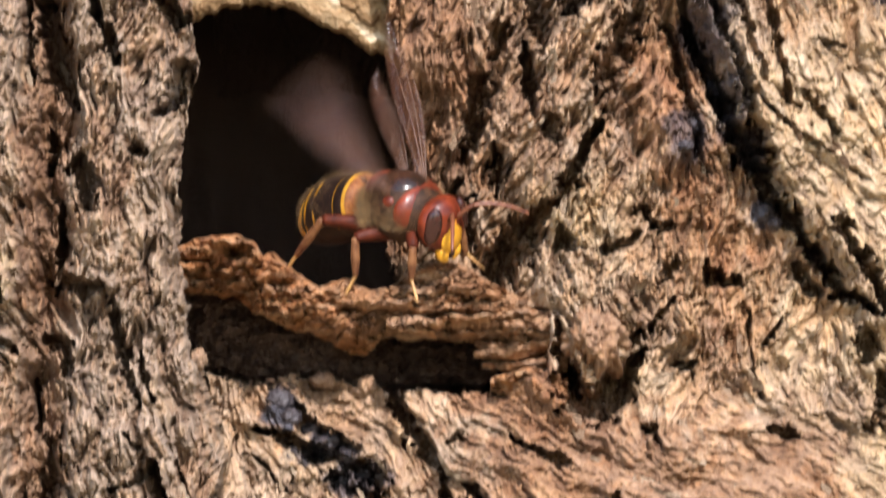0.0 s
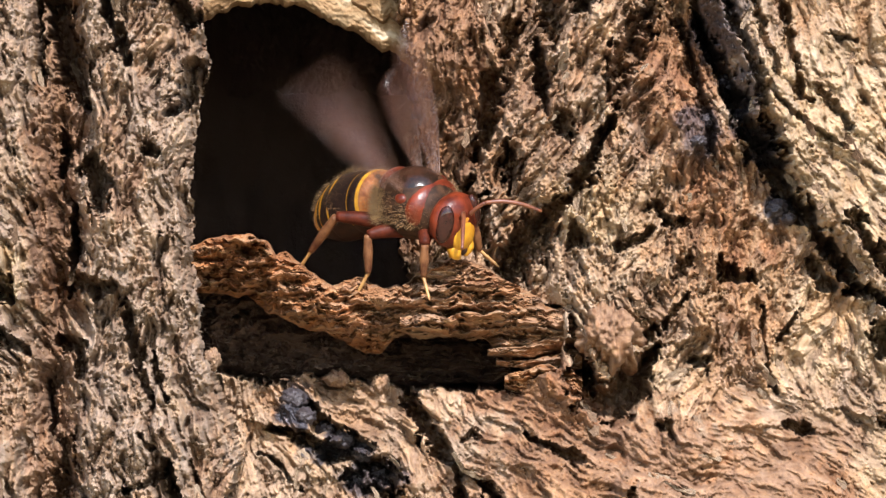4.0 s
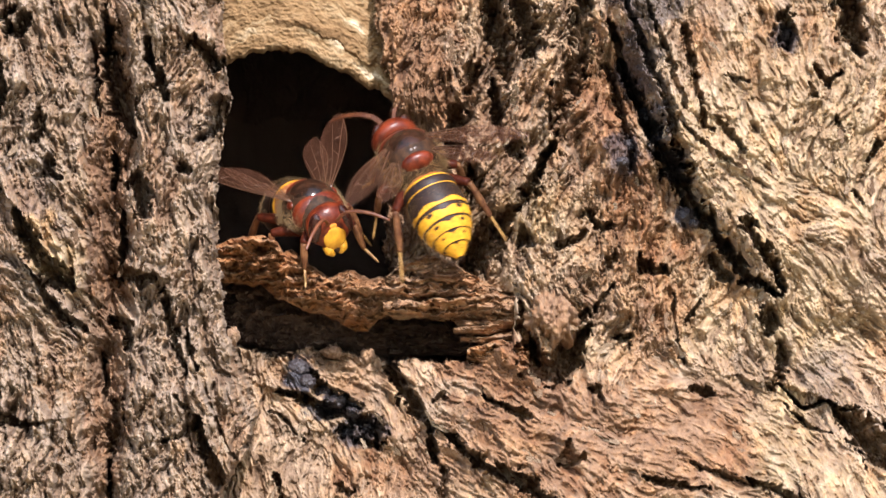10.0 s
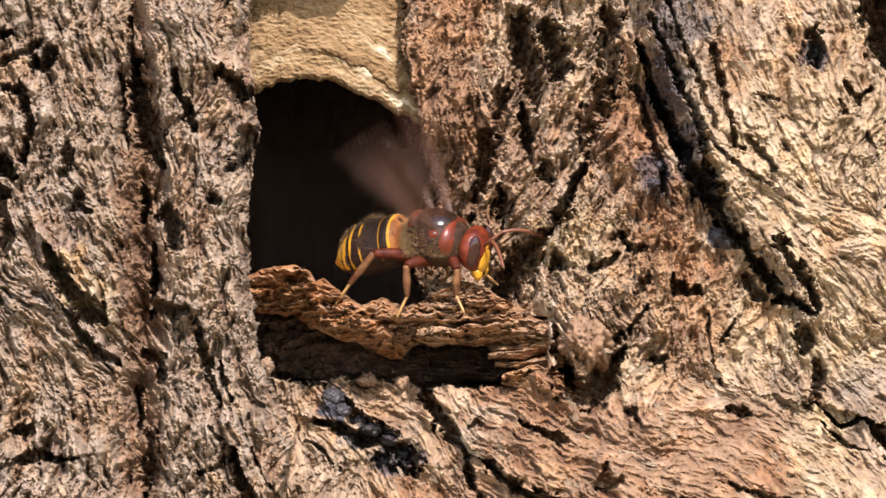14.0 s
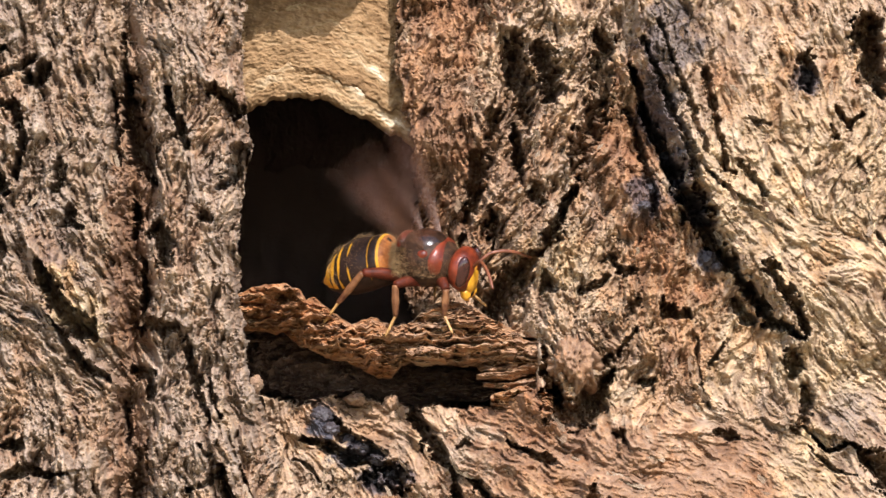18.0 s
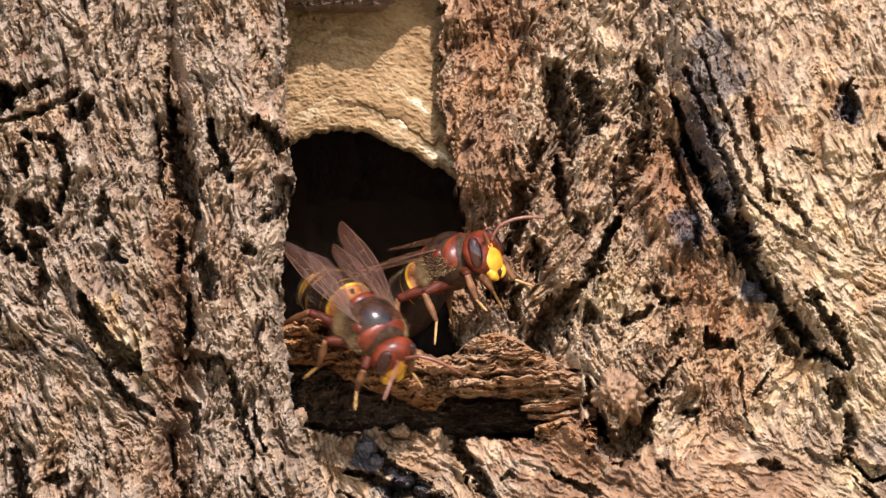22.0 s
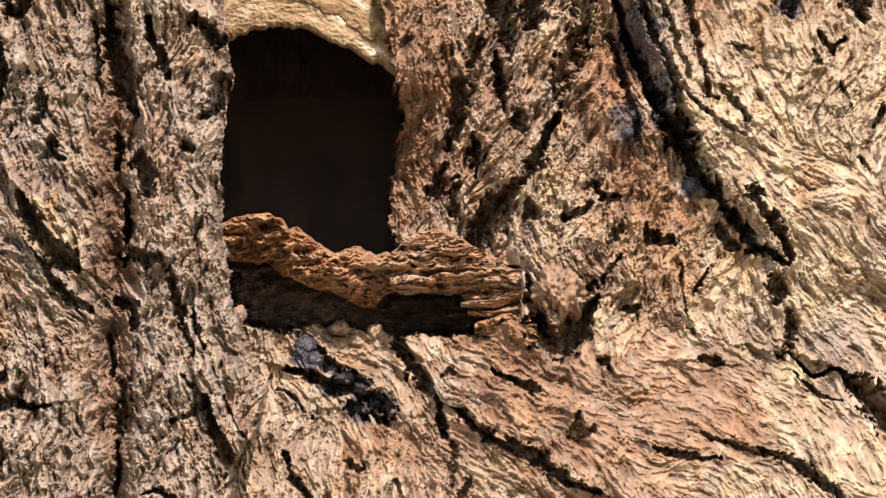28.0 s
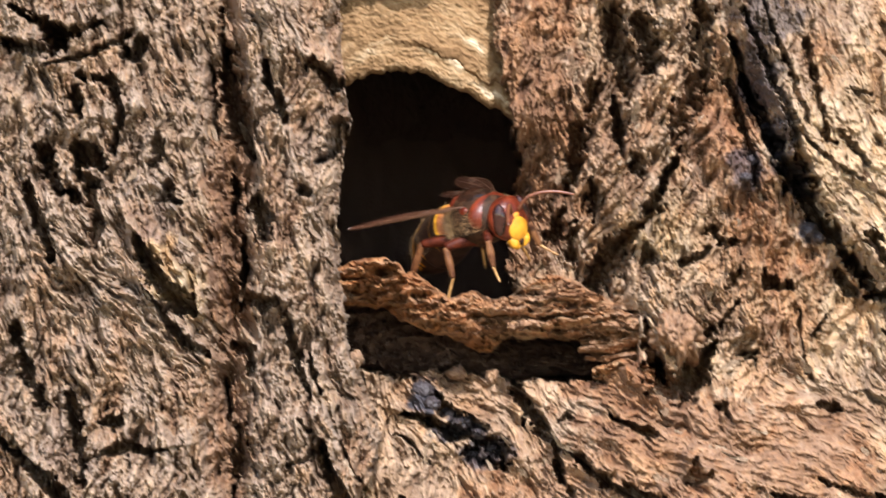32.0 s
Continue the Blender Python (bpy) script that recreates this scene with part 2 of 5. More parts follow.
def shards(cell, stretch, seed, stray=0.0):
    """Broken chips laid along the fibres: for each place its chip's height, tilt across it, and nearness to the chip's edge."""
    gen = np.random.default_rng(seed)
    SU, SV = GU + soft_u, GV + soft_v
    cu, cv = np.floor(SU / cell).astype(np.int32), np.floor(SV / cell).astype(np.int32)
    cu0, cv0 = int(cu.min()) - 3, int(cv.min()) - 3
    shape = (int(cv.max()) - cv0 + 4, int(cu.max()) - cu0 + 4)
    ju, jv, level, tilt_a, tilt_b = (gen.random(shape).astype(np.float32) for _ in range(5))
    off = (gen.random(shape).astype(np.float32) - 0.5) * 2 * stray
    off_c, off_s = np.cos(off), np.sin(off)
    best = np.full(GU.shape, 1e9, dtype=np.float32)
    second, h, tone = best.copy(), np.zeros_like(GU), np.zeros_like(GU)
    for a in range(-2, 3):
        for c in range(-2, 3):
            iu, iv = cu + a - cu0, cv + c - cv0
            du = (cu + a + ju[iv, iu]) - SU / cell
            dv = (cv + c + jv[iv, iu]) - SV / cell
            oc, os_ = off_c[iv, iu], off_s[iv, iu]
            cu_, cv_ = DIR_U * oc - DIR_V * os_, DIR_U * os_ + DIR_V * oc
            along, across = du * cu_ + dv * cv_, dv * cu_ - du * cv_
            d = np.hypot(along / stretch, across)
            lev = level[iv, iu]
            here = (lev - 0.5) + 0.8 * (tilt_a[iv, iu] - 0.5) * across + 0.5 * (tilt_b[iv, iu] - 0.5) * along - 0.55 * across * across
            near = d < best
            second = np.where(near, best, np.minimum(second, d))
            h, tone = np.where(near, here, h), np.where(near, lev, tone)
            best = np.where(near, d, best)
    return h, tone, np.exp(-(((second - best) / 0.16) ** 2))


shard_big, tone_big, gap_big = shards(30, 2.0, 301, 0.3)
shard_mid, tone_mid, gap_mid = shards(13, 1.9, 302, 0.5)
_, tone_small, _ = shards(6.5, 1.8, 303, 0.6)
broken = step(0.40, 0.58, fractal(GU / 45, GV / 45, 304, 3))
# strips of bark with flat tops, parted by grooves along the fibres, at three sizes
strip_fine = comb(white(3.4, 27), 8)
strip_mid = comb(white(6.5, 28), 9, 1.4)
strip_wide = comb(white(14.0, 29), 11, 2.0)
strips = (
    0.56 * step(-1.15, -0.5, strip_fine) + 0.12 * np.clip(strip_fine, -2, 2)
    + (0.5 + 0.65 * broken) * step(-1.3, -0.75, strip_mid) + 0.22 * np.clip(strip_mid, -2, 2)
    + 1.15 * step(-1.55, -1.05, strip_wide) + 0.38 * np.clip(strip_wide, -2, 2)
)
shard = 0.95 * shard_big + 0.5 * broken * shard_mid - 0.7 * gap_big * broken * step(0.4, 0.5, ragged) - 0.45 * gap_mid * broken * step(0.46, 0.56, ragged) + strips
# torn outlines follow the chips
JAG = 7.0 * (tone_mid - 0.5) + 3.0 * (tone_small - 0.5) + 2.5 * (tone_big - 0.5)
slabs = terraced(fractal(WU / 110, WV / 110, 69, 3, 0.5) * 8 + 0.2 * fibre_plate, 0.9)

# outline of the buttress's free edge, beside the hollow and down to its toe
BUTTRESS_EDGE = ((402, -260), (402, 0), (408, 60), (416, 140), (402, 205), (398, 300), (398, 380), (407, 470), (416, 540), (432, 600), (470, 690), (452, 760), (422, 808), (404, 850), (420, 990))
edge_u = np.interp(GV + 0.5 * warp_v, [p[1] for p in BUTTRESS_EDGE], [p[0] for p in BUTTRESS_EDGE]).astype(np.float32)
to_edge = edge_u - (GU + 0.45 * warp_u) + 1.0 * JAG

height = np.zeros_like(GU)
# right-hand wall of the hollow: comes forward away from the opening
height += -13 + 15 * step(690, 1010, WU) - 8 * step(770, 690, WU) * step(450, 330, WV) * step(170, 260, GV) + 7 * step(800, 700, GU) * step(190, 120, GV)
# body beyond it
height += 2.0 * step(1000, 1120, WU)
# lower slab: a root that swells towards the viewer
low = step(560, 930, GV)
height += low * 16 * (0.55 + 0.45 * step(420, 1000, GU))
height += 6 * np.exp(-(((GU - 1000) / 260) ** 2 + ((GV - 620) / 130) ** 2))
# right-hand burr, with its steep flank along the great fissure
FISSURE = ((1060, -240), (1085, 0), (1120, 90), (1180, 210), (1225, 290), (1285, 360), (1335, 440), (1385, 540), (1420, 640), (1560, 720), (1700, 790))
d, side, _ = line_distance(WU, WV, FISSURE)
burr = step(-6, 34, -side * d)
height += burr * (9 - 7 * step(40, 420, d)) * (1 - 0.85 * step(330, 560, GV))

# fissures: points (u, v, half width), depth in millimetres
FISSURES = (
    (((1085, -10, 5), (1115, 90, 9), (1160, 170, 12), (1205, 250, 20), (1240, 310, 13), (1300, 390, 9), (1335, 435, 9), (1395, 470, 4)), 15),
    (((1105, -60, 5), (1140, 30, 6), (1175, 100, 7), (1200, 180, 8), (1225, 240, 6)), 6),
    (((1130, -90, 4), (1165, 0, 5), (1190, 60, 5), (1215, 140, 4)), 4),
    (((1075, 60, 5), (1105, 150, 6), (1120, 200, 8), (1125, 250, 5)), 6),
    (((1045, 330, 6), (1075, 350, 9), (1095, 345, 6)), 6),
    (((1080, 420, 8), (1100, 410, 6)), 5),
    (((1065, 500, 3), (1080, 470, 6), (1095, 455, 4)), 5),
    (((1000, 385, 4), (1030, 375, 7), (1045, 360, 4)), 5),
    (((1015, 500, 4), (1040, 520, 9), (1050, 500, 4)), 6),
    (((1105, 545, 3), (1115, 552, 9), (1125, 545, 3)), 5),
    (((1205, 470, 3), (1210, 560, 4), (1225, 590, 5)), 4),
    (((1230, 510, 3), (1245, 490, 4), (1260, 470, 2)), 4),
    (((1035, -60, 14), (1030, 60, 18), (1000, 130, 18), (985, 180, 8)), 10),
    (((985, 200, 6), (960, 260, 8), (930, 320, 10), (880, 370, 22), (850, 420, 22), (826, 432, 8)), 12),
    (((875, -60, 12), (890, 40, 20), (905, 95, 8)), 11),
    (((930, -30, 22), (945, 30, 18), (935, 50, 6)), 12),
    (((878, 90, 4), (885, 150, 9), (892, 195, 3)), 8),
    (((815, 150, 14), (808, 200, 14), (800, 260, 8)), 10),
    (((842, 240, 4), (845, 275, 12), (842, 310, 4)), 9),
    (((805, 330, 10), (800, 380, 9)), 8),
    (((790, 290, 4), (765, 340, 10), (760, 360, 4)), 7),
    (((935, 350, 3), (940, 375, 14), (930, 390, 5)), 6),
    (((918, 210, 10), (925, 230, 8)), 6),
    (((840, 80, 14), (835, 110, 8)), 7),
    (((1145, 395, 4), (1155, 425, 13), (1180, 430, 9), (1200, 440, 3)), 8),
    (((1215, 0, 7), (1230, 80, 6), (1245, 140, 5), (1250, 170, 6), (1265, 175, 6)), 5),
    (((1270, 155, 6), (1300, 185, 6), (1320, 215, 4)), 4),
    (((1200, 150, 4), (1235, 190, 4), (1290, 225, 4), (1320, 240, 2)), 3.5),
    (((1330, 340, 10), (1350, 380, 12), (1385, 425, 9), (1398, 460, 4)), 8),
    (((1265, 395, 5), (1290, 430, 12), (1305, 440, 4)), 7),
    (((1370, 495, 10), (1380, 525, 13), (1372, 540, 5)), 8),
    (((1395, 550, 8), (1400, 575, 9), (1380, 640, 6)), 7),
    (((1390, 628, 3), (1440, 665, 3), (1480, 650, 3), (1530, 690, 22), (1570, 735, 24), (1640, 790, 20)), 11),
    (((1400, 660, 2), (1450, 700, 4), (1490, 710, 2)), 4),
    (((1340, 790, 4), (1380, 805, 7), (1430, 835, 9), (1480, 875, 9), (1530, 930, 7)), 7),
    (((1155, 785, 3), (1185, 800, 6), (1250, 808, 4), (1270, 805, 2)), 5),
    (((1240, 765, 3), (1330, 795, 4), (1350, 805, 2)), 3),
    (((1055, 640, 3), (1070, 642, 10), (1080, 650, 4)), 5),
    (((1235, 635, 3), (1262, 642, 8), (1275, 640, 3)), 5),
    (((1445, 60, 4), (1470, 90, 6), (1490, 70, 3)), 5),
    (((1435, 90, 3), (1445, 112, 7)), 4),
    (((1500, -80, 22), (1510, 0, 22), (1525, 35, 8)), 14),
    (((1395, -20, 14), (1395, 10, 12), (1400, 25, 5)), 7),
    (((1285, 82, 3), (1310, 85, 5), (1325, 90, 2)), 3),
    (((1485, 150, 3), (1492, 180, 5)), 4),
    (((1560, 200, 10), (1545, 225, 4)), 6),
    (((1515, 280, 2), (1535, 305, 3)), 3),
    (((700, 600, 7), (725, 640, 10), (750, 675, 15), (770, 700, 7), (785, 745, 7), (785, 770, 8)), 9),
    (((770, 700, 3), (800, 715, 4), (820, 735, 7), (850, 760, 10), (890, 785, 9), (930, 800, 12), (970, 825, 12), (1010, 850, 9), (1060, 870, 5)), 9),
    (((800, 780, 4), (805, 800, 5), (800, 860, 3)), 4),
    (((870, 655, 2), (910, 670, 5), (940, 685, 9), (955, 690, 3)), 6),
    (((783, 665, 4), (797, 655, 7)), 4),
    (((505, 650, 6), (540, 660, 8), (570, 675, 9), (600, 685, 14), (640, 700, 10), (680, 715, 12), (688, 740, 10)), 9),
    (((560, 620, 9), (580, 650, 10), (610, 660, 8), (650, 680, 6)), 6),
    (((620, 715, 10), (640, 735, 8), (680, 750, 5)), 6),
    (((490, 690, 3), (510, 695, 4), (550, 740, 3)), 3),
    (((500, 800, 4), (520, 850, 6), (545, 880, 4)), 6),
    (((620, 825, 8), (640, 830, 6)), 4),
    (((700, 855, 3), (710, 880, 5)), 3),
    (((830, 850, 6), (815, 880, 5)), 5),
    (((1004, 770, 5), (1010, 765, 6)), 4),
    (((1025, 730, 3), (1020, 765, 12), (1045, 760, 5)), 4),
    (((945, 560, 16), (962, 595, 24), (990, 605, 26), (1015, 590, 24), (1040, 550, 12), (1058, 525, 4)), 13),
    (((930, 492, 5), (940, 530, 13), (950, 575, 18)), 11),
)
for points, depth in FISSURES:
    box = window(points, max(p[2] for p in points) + 40)
    d, side, along = line_distance(GU[box] + 0.55 * warp_u[box], GV[box] + 0.55 * warp_v[box], points)
    half = np.interp(along, np.linspace(0, 1, len(points)), [p[2] for p in points])
    half = half * np.clip(1.5 * ragged[box] + 0.35, 0.45, 1.5)
    d = np.abs(d + np.clip(0.16 * half, 0.6, 1.8) * JAG[box] * 0.75)
    cut = np.clip(1.15 - d / half, 0, 1) ** 0.42
    lip = np.exp(-((d - 1.5 * half) / (0.6 * half + 4)) ** 2)
    height[box] += 0.5 * lip * min(1.2, 0.1 * depth) - 1.1 * depth * cut * (0.7 + 0.6 * ragged[box])

# pale strip that runs down beside the resin, and swellings
for points, wide, lift in (
    (((1150, 240), (1150, 330), (1135, 420), (1125, 500)), 16, 2.6),
    (((1195, 120), (1240, 250), (1320, 400), (1370, 470)), 34, 3.0),
    (((960, 290), (975, 350), (950, 420)), 40, 2.5),
    (((1080, 180), (1075, 300)), 40, 1.5),
    (((720, 620), (860, 690), (1060, 760)), 36, 2.5),
    (((860, 730), (1000, 800), (1150, 900)), 30, 2.2),
    (((560, 620), (660, 660), (690, 700)), 40, 2.4),
    (((1380, 660), (1400, 760), (1500, 860)), 40, 2.5),
    (((1010, 730), (1040, 740)), 18, 3.2),
    (((900, 580), (940, 600)), 30, 4.0),
):
    box = window(points, 3 * wide + 30)
    d, side, _ = line_distance(WU[box], WV[box], points)
    height[box] += lift * np.exp(-((d / wide) ** 2))

# slabs that overhang the slab below them along a torn edge: points from left to right, lift, how far it fades
for points, lift, fade in (
    (((770, 700), (820, 735), (890, 785), (970, 825), (1060, 870)), 3.0, 55),
    (((700, 600), (750, 675), (785, 745)), 2.5, 45),
    (((505, 650), (600, 685), (688, 735)), 3.0, 45),
    (((1340, 790), (1430, 835), (1530, 930)), 3.0, 60),
    (((1390, 628), (1480, 650), (1570, 735), (1650, 800)), 4.0, 70),
    (((1155, 785), (1250, 808)), 1.6, 30),
    (((870, 655), (950, 690)), 2.0, 30),
    (((1180, 640), (1280, 642)), 1.5, 30),
    (((1250, 765), (1345, 800)), 1.6, 26),
    (((1205, 160), (1240, 195), (1320, 245)), 2.0, 34),
    (((1265, 155), (1325, 215)), 1.8, 30),
):
    box = window(points, 4 * fade + 30)
    d, side, _ = line_distance(GU[box] + 0.7 * warp_u[box], GV[box] + 0.7 * warp_v[box], points)
    height[box] += lift * step(-2, 4, -side * d) * np.exp(-d / fade) * (d < 4 * fade)

# the hollow: an arched opening behind the buttress, and the slot below its sill
right_rim = np.interp(GV, (-260, 0, 90, 150, 210, 260, 300, 350, 400, 440, 470), (664, 666, 684, 700, 714, 700, 692, 690, 690, 700, 720))
inside_u = right_rim - (GU + 0.9 * warp_u) + 1.6 * JAG
pit = step(-3, 7, inside_u) * step(470, 440, GV + 0.4 * warp_v)
slot_top, slot_low = 430, np.interp(GU, (380, 430, 520, 600, 660, 700, 780, 850, 880, 930, 945), (570, 572, 582, 572, 588, 592, 588, 592, 572, 556, 500))
slot = step(slot_top, slot_top + 12, GV) * step(6, -6, GV + 0.9 * warp_v + JAG - slot_low) * step(922, 906, GU + 0.4 * warp_u)
slot *= 1 - step(690, 715, GU) * step(492, 470, GV + 0.3 * warp_v)
pit = np.maximum(pit, slot)
pit *= step(-226, -205, GV)
height -= pit * 108

# relief of the fibres; flakes stand proud, gaps between them are cut in
calm = 1.05 - 0.38 * step(520, 640, GV) - 0.32 * step(1080, 1240, GU) * step(620, 520, GV) - 0.12 * step(1000, 1100, GU)
height += (1 - 0.8 * pit) * (
    calm * (0.04 * np.clip(fibre_fine, -2.2, 2.2) + 0.3 * grit + shard + 0.16 * (terrace * (0.25 + 1.1 * step(0.4, 0.6, ragged))) - 0.8 * plate_seam - 0.3 * scale_seam
    - 0.6 * step(1.4, 2.1, -fibre_wide) - 1.4 * step(1.6, 2.3, -fibre_plate))
    + (1.4 - 0.7 * step(520, 640, GV) - 0.5 * step(1100, 1300, GU)) * (slabs - 4.0) + (fractal(GU / 120, GV / 120, 51, 3) - 0.5) * 5.0 + (fractal(GU / 38, GV / 38, 55, 3) - 0.5) * 1.6
)

# the buttress: two rounded ribs with a deep furrow, standing in front of the hollow
b_u = GU + 0.5 * warp_u
furrow_u = np.interp(GV, (-230, 0, 100, 200, 300, 420, 560, 700, 800, 980), (180, 190, 198, 215, 215, 215, 205, 200, 205, 215))
rib_right = np.clip(1 - ((b_u - 318) / 120) ** 2, -1.5, 1)
rib_left = np.clip(1 - ((b_u - 30) / 190) ** 2, -1.5, 1)
buttress = 15 + 7.0 * np.maximum(rib_right, -0.6) * (b_u > furrow_u) + 7.0 * np.maximum(rib_left, -0.5) * (b_u <= furrow_u)
buttress -= 11.0 * np.exp(-(((b_u - furrow_u) / 32) ** 2)) * (0.6 + 0.6 * value_noise(GU / 50, GV / 50, 61))
buttress += 3 * step(640, 960, GV)
BUTTRESS_CUTS = (
    (((186, -60, 2), (190, 10, 6), (194, 40, 2)), 5),
    (((206, 235, 2), (218, 262, 9), (212, 300, 3)), 6),
    (((228, 370, 2), (236, 400, 7), (226, 432, 3)), 5),
    (((196, 590, 2), (204, 640, 5), (200, 690, 2)), 4),
    (((210, 780, 2), (214, 830, 6), (206, 870, 2)), 5),
    (((168, 40, 3), (176, 110, 6), (182, 170, 4)), 5),
    (((232, 340, 3), (226, 420, 5), (222, 470, 3)), 5),
    (((-40, 260, 8), (-25, 310, 10), (-30, 360, 5)), 6),
    (((-70, 620, 8), (-62, 700, 12), (-50, 770, 8)), 7),
    (((195, 20, 8), (205, 90, 14), (225, 150, 20), (235, 175, 14), (245, 205, 6)), 9),
    (((266, 36, 4), (274, 78, 8), (290, 112, 11), (302, 140, 5)), 7),
    (((345, 35, 8), (375, 55, 12), (390, 80, 9)), 8),
    (((398, 150, 12), (390, 180, 16), (372, 205, 8), (360, 212, 5)), 9),
    (((250, 275, 10), (262, 300, 14), (268, 350, 10)), 7),
    (((335, 262, 10), (345, 268, 6)), 5),
    (((38, 335, 3), (50, 370, 13), (80, 415, 15), (110, 450, 17), (132, 470, 13), (142, 478, 4)), 9),
    (((65, 440, 3), (90, 480, 7), (120, 520, 7), (165, 550, 6)), 5),
    (((215, 455, 4), (240, 452, 8), (265, 462, 12), (285, 455, 6)), 6),
    (((305, 480, 4), (315, 530, 7), (330, 580, 6), (350, 620, 3)), 5),
    (((215, 535, 9), (240, 540, 8), (240, 580, 6)), 5),
    (((100, 250, 8), (95, 275, 10), (120, 285, 4)), 5),
    (((85, 175, 8), (75, 215, 7)), 4),
    (((20, 15, 6), (35, 30, 10), (50, 5, 12)), 7),
    (((-60, 60, 5), (0, 70, 8), (15, 130, 6), (0, 200, 4)), 6),
    (((-10, 720, 6), (20, 712, 9), (60, 716, 5), (100, 712, 3)), 6),
    (((-20, 665, 4), (10, 665, 10)), 5),
    (((-30, 810, 10), (10, 815, 8)), 6),
    (((365, 700, 5), (380, 745, 8), (405, 800, 14), (418, 822, 9), (440, 785, 7), (460, 765, 4)), 7),
    (((400, 700, 2), (420, 750, 3), (435, 770, 3)), 2.5),
    (((225, 680, 8), (225, 735, 12), (215, 755, 8)), 5),
    (((310, 740, 3), (345, 730, 5), (360, 712, 4)), 4),
    (((260, 870, 4), (290, 862, 6), (310, 880, 5)), 4),
    (((330, 660, 3), (345, 680, 4)), 3),
    (((-112, -24, 10), (-100, -8, 20), (-92, 6, 12)), 12),
    (((-120, 44, 3), (-40, 24, 5), (10, 6, 7), (34, -14, 4)), 5),
    (((-66, 82, 6), (-60, 108, 10), (-52, 134, 6)), 8),
    (((-62, 186, 10), (-44, 200, 22), (-26, 212, 12)), 12),
    (((-124, 190, 10), (-108, 222, 14), (-90, 262, 8)), 9),
    (((-60, 232, 8), (-40, 246, 10), (-26, 252, 5)), 8),
    (((-72, 262, 5), (-64, 272, 11), (-58, 284, 5)), 7),
    (((345, 546, 2), (352, 580, 5), (366, 616, 3)), 4),
    (((-150, 250, 6), (-120, 330, 12), (-105, 380, 6)), 7),
    (((-170, 500, 8), (-150, 580, 12), (-120, 640, 8)), 7),
    (((-200, 700, 6), (-120, 760, 10), (-60, 830, 12)), 7),
    (((-190, 0, 8), (-110, 20, 10), (-60, -20, 8)), 6),
    (((-180, -60, 5), (-90, -10, 8), (-20, -30, 5)), 6),
)
for points, depth in BUTTRESS_CUTS:
    box = window(points, max(p[2] for p in points) + 60)
    d, side, along = line_distance(GU[box] + 0.4 * warp_u[box], GV[box] + 0.4 * warp_v[box], points)
    half = np.interp(along, np.linspace(0, 1, len(points)), [p[2] for p in points])
    half = half * np.clip(1.3 * ragged[box] + 0.5, 0.5, 1.5)
    d = np.abs(d + np.clip(0.16 * half, 0.6, 1.8) * JAG[box] * 0.75)
    buttress[box] += 0.35 * np.exp(-((d - 1.6 * half) / (0.7 * half + 3)) ** 2) - 1.6 * depth * np.clip(1.15 - d / half, 0, 1) ** 0.42
for points, lift, fade in (
    (((30, 325), (62, 380), (95, 430), (146, 468)), 5.5, 45),
    (((65, 440), (120, 515), (172, 552)), 2.5, 30),
    (((362, 695), (405, 795), (421, 818)), 4.0, 60),
    (((-20, 722), (60, 717), (112, 708)), 2.2, 30),
    (((205, 460), (240, 452), (290, 456)), 2.0, 26),
    (((-160, 250), (-120, 330), (-95, 390)), 3.0, 40),
    (((-180, 690), (-120, 760), (-50, 835)), 3.0, 45),
    (((-200, -10), (-110, 20), (-50, -15)), 3.0, 40),
    (((330, 30), (375, 55), (400, 85)), 2.0, 30),
):
    box = window(points, 4 * fade + 20)
    d, side, _ = line_distance(GU[box] + 0.4 * warp_u[box], GV[box] + 0.4 * warp_v[box], points)
    buttress[box] += lift * step(-2, 4, -side * d) * np.exp(-d / fade) * (d < 4 * fade)
buttress += (
    1.1 * (0.04 * np.clip(fibre_fine, -2.2, 2.2) + 1.1 * shard + 0.15 * terrace - 0.7 * plate_seam - 0.4 * scale_seam + 0.3 * grit
    - 0.8 * step(1.3, 2.0, -fibre_wide))
    + 0.9 * (slabs - 4.0) + (fractal(GU / 100, GV / 100, 81, 3) - 0.5) * 3.0 + (fractal(GU / 30, GV / 30, 85, 3) - 0.5) * 1.6
)
# its free edge turns back into the hollow
round_off = np.clip(1 - to_edge / 42.0, 0, 1)
buttress -= 7.0 * (1 - np.sqrt(np.clip(1 - round_off**2, 0, 1))) * step(760, 600, GV)
is_buttress = to_edge > 0
height = np.where(is_buttress, buttress, height)

# where the surface is rotted (r), bleached (g), resin (b), grey with lichen (a)
zones = np.zeros((*GU.shape, 4), dtype=np.float32)
patchy = fractal(GU / 70, GV / 70, 91, 4, 0.6)
fine_patch = fractal(GU / 22, GV / 22, 95, 4, 0.6)


def spot(u, v, ru, rv):
    """A soft patch with a ragged outline."""
    box = window(((u - 2.2 * ru, v - 2.2 * rv), (u + 2.2 * ru, v + 2.2 * rv)), 30)
    d = np.hypot((WU[box] - u) / ru, (WV[box] - v) / rv) + (fine_patch[box] - 0.5) * 1.3
    out = np.zeros_like(GU)
    out[box] = 1 - step(0.6, 1.15, d)
    return out


